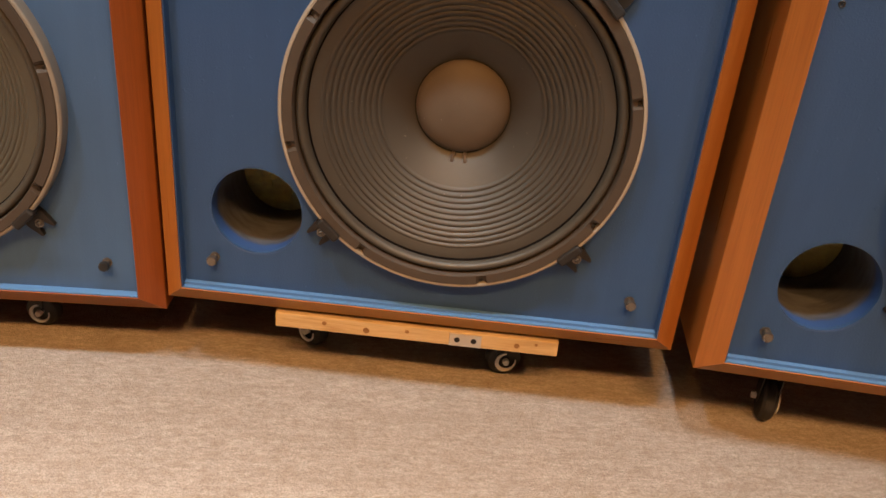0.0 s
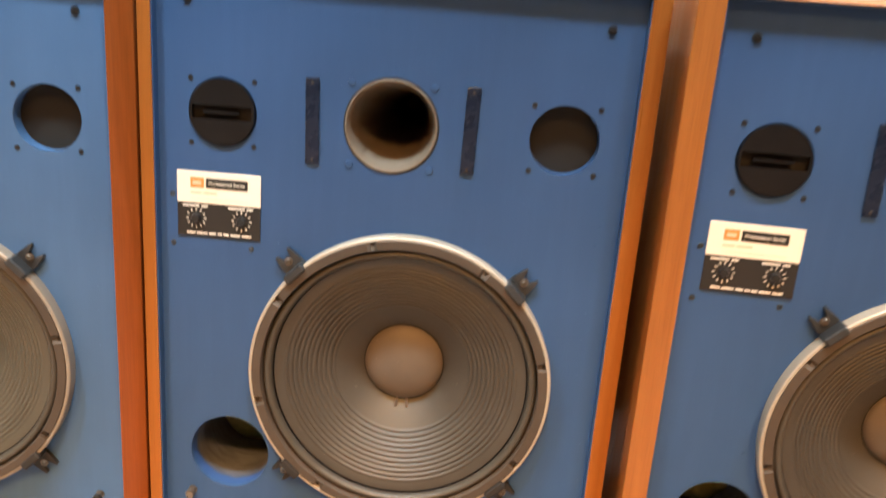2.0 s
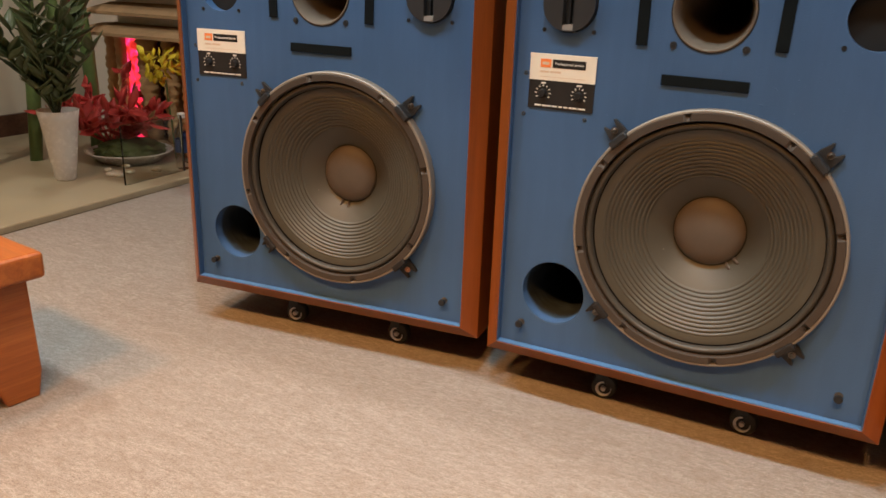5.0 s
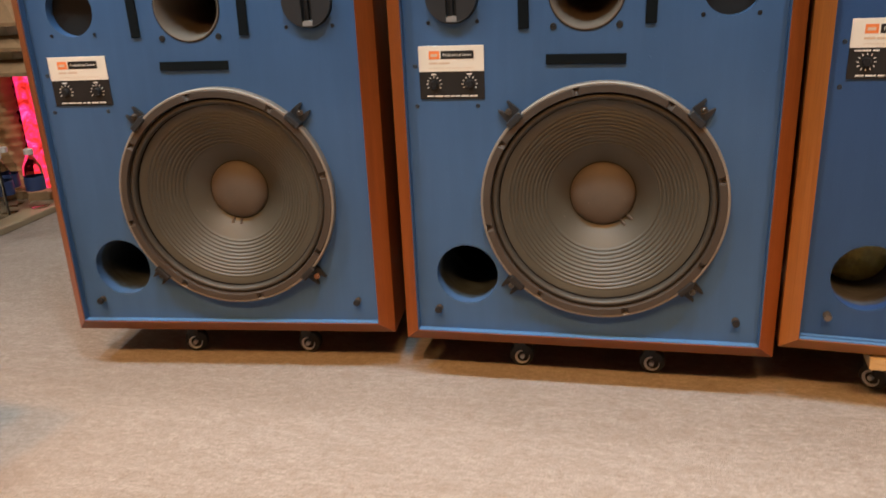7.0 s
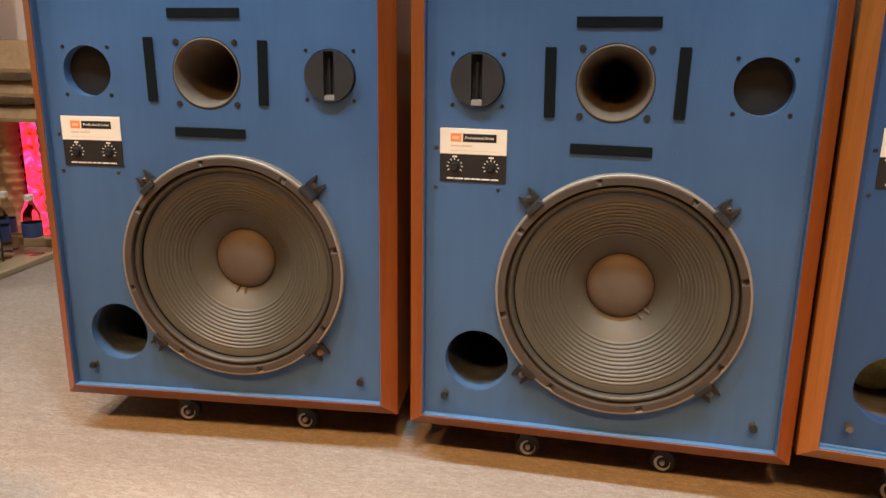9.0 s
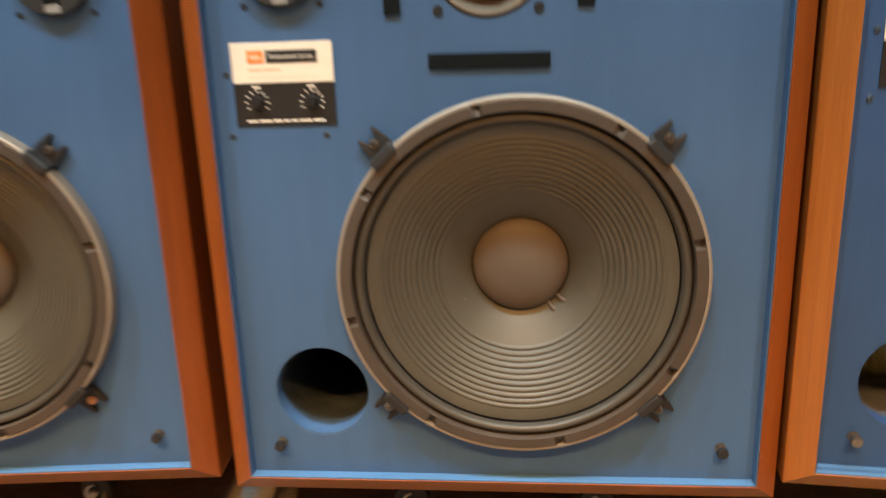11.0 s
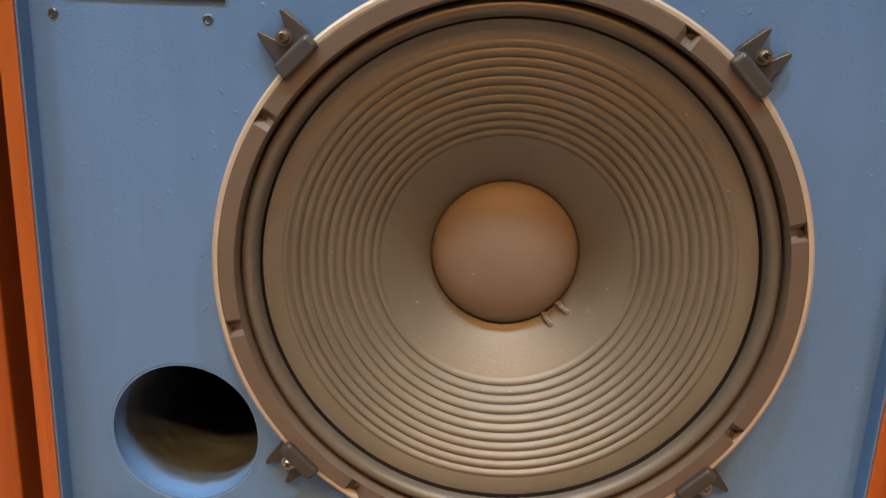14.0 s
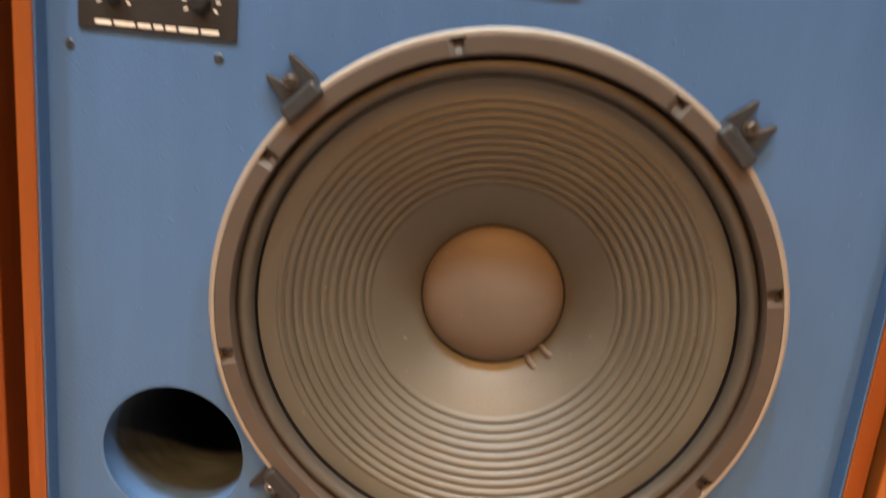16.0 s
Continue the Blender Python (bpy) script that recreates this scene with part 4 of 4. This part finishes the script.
def lying_speaker(m, flip, label, paper):
    """A loudspeaker lying on its side: recessed dark front with two pale drivers, half under a cloth panel."""
    top = thing("bookshelf_loudspeaker", m, label, "loudspeaker", "loudspeakers lying on the sideboards")
    w, h, d = 0.72, 0.26, 0.30
    end, zc = w / 2, h - 0.097
    for name, bm in (("case_top", box(-end, end, -0.003, d, h - 0.012, h, 0.001)), ("case_bottom", box(-end, end, -0.003, d, 0, 0.012, 0.001)),
                     ("case_side", box(-end, -end + 0.012, 0.004, d, 0.012, h - 0.012)), ("case_side", box(end - 0.012, end, 0.004, d, 0.012, h - 0.012)),
                     ("case_back", box(-end + 0.012, end - 0.012, d - 0.012, d, 0.012, h - 0.012))):
        part(name, bm, M["light_wood"], top)
    part("grille", box(*sorted((flip * (end - 0.002), flip * (end - 0.192))), -0.014, -0.004, 0.002, h - 0.003, 0.002), M["brown_box"], top, "dark brown cloth panel")
    part("post", box(*sorted((flip * (end - 0.193), flip * (end - 0.212))), -0.018, -0.004, 0.002, h - 0.001, 0.002), M["black"], top)
    drivers = (flip * (end - 0.212), flip * (end - 0.545))
    x0, x1 = end - 0.0125, 0.0125 - end
    part("front_board", sheet([[(x0, 0.0125), (x0, h - 0.0125), (x1, h - 0.0125), (x1, 0.0125)],
                               circle_loop(drivers[0], zc, 0.0835, 40), circle_loop(drivers[1], zc, 0.0835, 40)], 0.002, 0.014), M["brown_box"], top, "dark front board")
    for x in drivers:
        driver = part("driver", lathe([(0.0800, 0.0), (0.078, -0.0008), (0.030, 0.013), (0.024, 0.009), (0, 0.005)], 56), M[paper], top, "pale paper driver cone", pose(x, 0, zc), True)
        part("surround", lathe([(0.0845, 0.0015), (0.0838, -0.0015), (0.0815, -0.0020), (0.0785, 0.0)], 56), M["grey_roll"], driver, "dark grey rubber surround", None, True)


power_amplifier()
preamplifier()
mantel_clock()
lying_speaker(pose(-1.476, 1.548, LEFT_SHELF, 0, 0, -7), 1, "dark-fronted bookshelf loudspeaker lying on its side with grey drivers", "grey_cone")
lying_speaker(pose(0.890, 1.533, RIGHT_SHELF, 0, 0, 1.5), -1, "white-drivered bookshelf loudspeaker on its side under a dark box", "white_cone")


def small_box():
    top = thing("dark_box", pose(1.16, 1.66, RIGHT_SHELF + 0.2602, 0, 0, 12), "dark brown wooden box on a lying loudspeaker", "box")
    part("body", box(-0.13, 0.13, -0.09, 0.09, 0, 0.098, 0.002), M["brown_box"], top)
    part("lid", box(-0.132, 0.132, -0.092, 0.092, 0.0985, 0.112, 0.002), M["brown_box"], top)


small_box()


# ---- low stool ----
def stool():
    top = thing("low_stool", pose(-1.818, 0.288, 0, 0, 0, -8), "low varnished wooden stool on the carpet", "stool")
    part("seat", box(-0.19, 0.19, -0.14, 0.14, 0.222, 0.268, 0.008, 3), M["stool_wood"], top)
    for s in (-1, 1):
        leg = outline([(-0.115, 0.0), (-0.06, 0.0), (-0.045, 0.035), (0.045, 0.035), (0.06, 0.0), (0.115, 0.0), (0.125, 0.05), (0.12, 0.2215), (-0.12, 0.2215), (-0.125, 0.05)], -0.016, 0.016, 0.004)
        part("leg", leg, M["stool_wood"], top, "", pose(s * 0.145, 0, 0, 0, 0, 90))
    part("stretcher", box(-0.127, 0.127, -0.012, 0.012, 0.12, 0.16, 0.003), M["stool_wood"], top)


stool()


# ---- planted display beside the loudspeakers ----
tagged(part("platform", box(-3.6, -2.49, -0.4, 2.13, 0.0, 0.022, 0.004), M["platform"]), "low grey-brown tiled platform", "platform", kind="structure")
GROUND = 0.022


def leaf(length, width, curl=0.25):
    bm = bmesh.new()
    rows = []
    for k in range(7):
        s = k / 6
        w = width * math.sin(math.pi * min(0.97, 0.06 + 0.92 * s)) * 0.5
        z = curl * length * s * s
        rows.append([bm.verts.new((length * s, -w, z + 0.25 * w)), bm.verts.new((length * s, 0, z)), bm.verts.new((length * s, w, z + 0.25 * w))])
    for a, b in zip(rows, rows[1:]):
        for k in range(2):
            bm.faces.new((a[k], b[k], b[k + 1], a[k + 1]))
    extra = bmesh.ops.extrude_face_region(bm, geom=bm.faces[:])
    for v in extra["geom"]:
        if isinstance(v, bmesh.types.BMVert):
            v.co.z += 0.0012
    return bm


def vase_plant():
    vase = thing("vase", pose(-2.80, 1.35, GROUND), "tall white tapered porcelain vase", "vase")
    part("body", lathe([(0, 0.0), (0.030, 0.0), (0.034, 0.006), (0.045, 0.09), (0.060, 0.20), (0.066, 0.235), (0.062, 0.235), (0.055, 0.20), (0.0, 0.19)], 40, "z"), M["porcelain"], vase, "", None, True)
    plant = thing("potted_plant", pose(-2.80, 1.35, GROUND + 0.191), "dark green feathery plant in the white vase", "plant")
    rng = random.Random(4)
    for k in range(17):
        az, lean = rng.uniform(0, 2 * math.pi), rng.uniform(0.25, 0.85)
        length = rng.uniform(0.30, 0.50)
        pts = []
        for j in range(9):
            s = j / 8
            pts.append(Vector((math.cos(az) * lean * length * s ** 1.4, math.sin(az) * lean * length * s ** 1.4 - 0.05 * s, length * s * (1 - 0.2 * s * lean))))
        pieces = [rod(a, b, 0.0045 * (1 - 0.07 * j), 7) for j, (a, b) in enumerate(zip(pts, pts[1:]))]
        for j in range(2, 9):
            for side in (-1, 1):
                m = Matrix.Translation(pts[j]) @ Euler((rng.uniform(-0.4, 0.4), -0.5 + rng.uniform(-0.3, 0.3), az + side * rng.uniform(0.7, 1.4))).to_matrix().to_4x4()
                pieces.append(moved(leaf(rng.uniform(0.06, 0.095), 0.036), m))
        part("frond", joined(*pieces), M["leaf_dark"], plant, "", None, True)


def red_bush():
    top = thing("red_plant", pose(-2.93, 1.66, GROUND + 0.05), "red-leaved plant lit by a pink lamp", "plant")
    rng = random.Random(9)
    for k in range(16):
        az, up = rng.uniform(0, 6.28), rng.uniform(0.06, 0.30)
        tip = Vector((0.19 * math.cos(az), 0.20 * math.sin(az), up))
        pieces = [rod((0, 0, 0), tip * 0.55, 0.003, 6), rod(tip * 0.55, tip, 0.002, 6)]
        for j in range(10):
            m = Matrix.Translation(tip * rng.uniform(0.35, 1.0)) @ Euler((rng.uniform(-1, 1), rng.uniform(-1, 0.6), rng.uniform(0, 6.28))).to_matrix().to_4x4()
            pieces.append(moved(leaf(rng.uniform(0.05, 0.09), 0.034, 0.4), m))
        part("branch", joined(*pieces), M["leaf_red"], top, "", None, True)


def moss_bed():
    top = thing("moss_bowl", pose(-2.86, 1.68, GROUND), "shallow glass bowl of green moss", "bowl")
    part("bowl", lathe([(0.0, 0.0), (0.11, 0.0), (0.15, 0.035), (0.156, 0.038), (0.150, 0.041), (0.11, 0.010), (0, 0.008)], 48, "z"), M["porcelain"], top, "", pose(0, 0, 0), True)
    bm = bmesh.new()
    bmesh.ops.create_icosphere(bm, subdivisions=5, radius=1.0)
    for v in bm.verts:
        d = 1 + 0.16 * noise.noise(v.co * 4) + 0.07 * noise.noise(v.co * 14)
        v.co = Vector((v.co.x * 0.115 * d, v.co.y * 0.125 * d, 0.035 + max(-0.02, v.co.z * 0.045 * d)))
    part("moss", bm, M["moss"], top, "green moss mound", None, True)


def pebbles():
    rng = random.Random(2)
    first = thing("pebble", pose(-2.70, 1.47, GROUND + 0.006), "pale smooth pebble on the platform", "pebble", "pebbles on the platform")
    bm = bmesh.new()
    bmesh.ops.create_icosphere(bm, subdivisions=3, radius=1.0)
    for v in bm.verts:
        v.co = Vector((v.co.x * 0.017, v.co.y * 0.013, v.co.z * 0.008)) * (1 + 0.12 * noise.noise(v.co * 2))
    part("stone", bm, M["pebble"], first, "", None, True)
    for k in range(8):
        copy_thing(first, pose(-2.70 + rng.uniform(-0.08, 0.06), 1.47 + rng.uniform(-0.06, 0.14), GROUND + 0.006, 0, 0, rng.uniform(0, 360)))


def carved_log(radius, z0, z1, seed):
    """A log with gouged rings and an uneven outline."""
    bm = lathe([(0, z0)] + [(radius * (1 + 0.10 * math.sin(k * 2.1 + seed) + 0.05 * math.sin(k * 0.7)), z0 + (z1 - z0) * k / 40) for k in range(41)] + [(0, z1)], 20, "z")
    for v in bm.verts:
        d = 1 + 0.16 * noise.noise((v.co.x * 40 + seed, v.co.y * 40, v.co.z * 12))
        v.co.x, v.co.y = v.co.x * d, v.co.y * d
    return bm


def model_house():
    top = thing("model_house", pose(-2.86, 1.98, GROUND), "small wooden model house with red and pink lit panels", "model house")
    part("base", box(-0.34, 0.33, -0.13, 0.13, 0.0, 0.03, 0.004), M["tan_roof"], top)
    part("wall", box(-0.33, 0.32, -0.03, 0.125, 0.0305, 0.435), M["dark_wood"], top, "dark inner wall")
    for k, (x, w) in enumerate(((-0.30, 0.030), (-0.245, 0.028), (-0.11, 0.036), (0.02, 0.036), (0.137, 0.050), (0.310, 0.028))):
        part("column", carved_log(w, 0.0305, 0.4345, k * 1.7), M["log"], top, "carved log column", pose(x, -0.075, 0), True)
    for x0, x1 in ((-0.212, -0.150), (0.216, 0.278)):
        part("lit_panel", box(x0, x1, -0.085, -0.078, 0.031, 0.434), M["led"], top, "glowing pink and red mottled panel")
    for z, w, d, h in ((0.4355, 0.40, 0.20, 0.030), (0.512, 0.345, 0.17, 0.034), (0.590, 0.335, 0.16, 0.085)):
        bm = bmesh.new()
        corners = ((-1, -1), (1, -1), (1, 1), (-1, 1))
        rim = [bm.verts.new((sx * w, max(-d, min(0.13, sy * d)) , z)) for sx, sy in corners]
        lip = [bm.verts.new((sx * w, max(-d, min(0.13, sy * d)), z + 0.012)) for sx, sy in corners]
        up = [bm.verts.new((sx * w * 0.74, max(-d, min(0.12, sy * d)) * 0.6, z + 0.012 + h)) for sx, sy in corners]
        for k in range(4):
            q = (k + 1) % 4
            bm.faces.new((rim[k], rim[q], lip[q], lip[k]))
            bm.faces.new((lip[k], lip[q], up[q], up[k]))
        bm.faces.new(rim[::-1])
        bm.faces.new(up)
        part("roof", bm, M["tan_roof"], top, "tan hipped roof tier")
    for z0, z1 in ((0.4785, 0.5115), (0.5585, 0.5895)):
        part("storey", box(-0.24, 0.24, -0.09, 0.07, z0, z1), M["pebble"], top, "pale upper storey")


def yellow_flowers():
    top = thing("yellow_flowers", pose(-2.735, 1.785, GROUND), "bunch of bright yellow flowers", "flowers")
    rng = random.Random(3)
    pieces = [rod((0, 0, 0), (0, -0.02, 0.30), 0.004, 6)]
    part("stem", joined(*pieces), M["leaf_green"], top)
    petals = []
    for k in range(60):
        m = Matrix.Translation((rng.uniform(-0.045, 0.045), -0.02 + rng.uniform(-0.07, 0.07), 0.35 + rng.uniform(-0.045, 0.05))) @ Euler((rng.uniform(-3, 3), rng.uniform(-3, 3), rng.uniform(-3, 3))).to_matrix().to_4x4()
        petals.append(moved(leaf(0.035, 0.022, 0.3), m))
    part("blossom", joined(*petals), M["petal_yellow"], top, "yellow blossom", None, True)


def tall_stems():
    top = thing("green_stems", pose(-3.15, 1.62, GROUND), "tall green cactus-like stems", "plant")
    for dx, dy, h in ((0, 0, 0.80), (0.03, -0.13, 0.86), (-0.03, -0.27, 0.84), (0.02, 0.12, 0.78)):
        bm = lathe([(0, 0), (0.022, 0.0), (0.024, 0.2), (0.026, 0.5), (0.022, 0.7), (0.012, 0.97), (0, 1.0)], 12, "z")
        for v in bm.verts:
            v.co = Vector((v.co.x + dx + 0.02 * math.sin(3 * v.co.z), v.co.y + dy + 0.015 * math.sin(4 * v.co.z + dy * 9), v.co.z * h))
        part("stem", bm, M["leaf_green"], top, "", None, True)


def red_lantern():
    top = thing("red_ornament", pose(-2.95, 1.95, GROUND + 0.6875), "red cloth ornament with gold trim", "ornament")
    part("body", lathe([(0, 0.0), (0.04, 0.0), (0.10, 0.07), (0.15, 0.16), (0.165, 0.24), (0.10, 0.32), (0, 0.34)], 28, "z"), M["red_cloth"], top, "", None, True)
    part("trim", lathe([(0.1512, 0.155), (0.1555, 0.160), (0.1585, 0.172), (0.155, 0.176)], 28, "z"), M["gold"], top, "gold trim band", None, True)


def bottle(x, y):
    top = thing("water_bottle", pose(x, y, GROUND), "clear water bottle with a blue label", "bottle", "water bottles")
    part("body", lathe([(0, 0.002), (0.026, 0.0), (0.031, 0.006), (0.030, 0.05), (0.031, 0.11), (0.029, 0.14), (0.013, 0.175), (0.0125, 0.188)], 32, "z"), M["bottle"], top, "clear plastic body", None, True)
    part("cap", lathe([(0.0145, 0.183), (0.0145, 0.199), (0.0125, 0.201), (0, 0.201)], 24, "z"), M["white_plastic"], top, "white screw cap")
    part("label", lathe([(0.0314, 0.062), (0.0319, 0.063), (0.0319, 0.108), (0.0314, 0.109)], 32, "z"), M["blue_label"], top, "dark blue label")


vase_plant()
red_bush()
moss_bed()
pebbles()
model_house()
yellow_flowers()
tall_stems()
red_lantern()
for bx, by in ((-2.535, 1.765), (-2.60, 1.695), (-2.655, 1.79)):
    bottle(bx, by)
glass = thing("glass_panel", pose(-2.575, 1.60, GROUND), "upright clear glass panel on the platform edge", "glass panel")
part("pane", box(-0.004, 0.004, -0.20, 0.06, 0.0, 0.20, 0.001), M["glass"], glass)
part("edge_strip", box(-0.006, 0.006, 0.0602, 0.066, 0.0, 0.20, 0.001), M["black"], glass, "dark edge strip")
tagged(part("baseboard", box(-3.599, -3.58, -3.1, 2.12, 0.0, 0.11, 0.002), M["dark_wood"]), "dark skirting along the grey wall", "baseboard", kind="structure")


# ---- split-stone panel of the back wall ----
def stone_panel():
    rng = random.Random(11)
    x0, x1, z, row = -1.335, 0.875, 0.0, 0
    rest = []
    shapes = {}
    while z < 2.66:
        h = rng.choice((0.026, 0.029, 0.032, 0.036))
        x = x0
        while x < x1 - 0.03:
            w = rng.choice((0.06, 0.08, 0.10, 0.12, 0.14, 0.17, 0.21))
            if x + w > x1 - 0.05:
                w = x1 - x
            out = rng.choice((0.013, 0.015, 0.017, 0.019, 0.022))
            if 0.80 < z < 1.24:
                key = (round(w, 3), h, out)
                if key not in shapes:
                    bm = box(0.0006, w - 0.0006, -out, 0.0, 0.0006, h - 0.0006, 0.0016, 1)
                    for v in bm.verts:
                        if v.co.y < -out * 0.5:
                            v.co.y += 0.004 * noise.noise((v.co.x * 37 + w * 50, h * 900, v.co.z * 60))
                    mesh = bpy.data.meshes.new("stone")
                    bmesh.ops.recalc_face_normals(bm, faces=bm.faces)
                    bm.to_mesh(mesh)
                    bm.free()
                    mesh.materials.append(M["stone"])
                    shapes[key] = mesh
                part("stone", shapes[key], None, wall_north, "", pose(x, 2.129, z))
            elif z > 0.5:
                rest.append((x, w, z, h, out))
            x += w
        z += h
    verts, faces = [], []
    for x, w, z, h, out in rest:
        k = len(verts)
        for yy in (-out, 0.0):
            verts += [(x + 0.0006, 2.129 + yy, z + 0.0006), (x + w - 0.0006, 2.129 + yy, z + 0.0006), (x + w - 0.0006, 2.129 + yy, z + h - 0.0006), (x + 0.0006, 2.129 + yy, z + h - 0.0006)]
        faces += [(k, k + 1, k + 2, k + 3), (k, k + 4, k + 5, k + 1), (k + 1, k + 5, k + 6, k + 2), (k + 2, k + 6, k + 7, k + 3), (k + 3, k + 7, k + 4, k)]
    mesh = bpy.data.meshes.new("stonework")
    mesh.from_pydata(verts, [], faces)
    mesh.materials.append(M["stone"])
    tagged(part("stonework", mesh, None, wall_north, "more of the cream split-stone facing"), kind="stuff")


stone_panel()
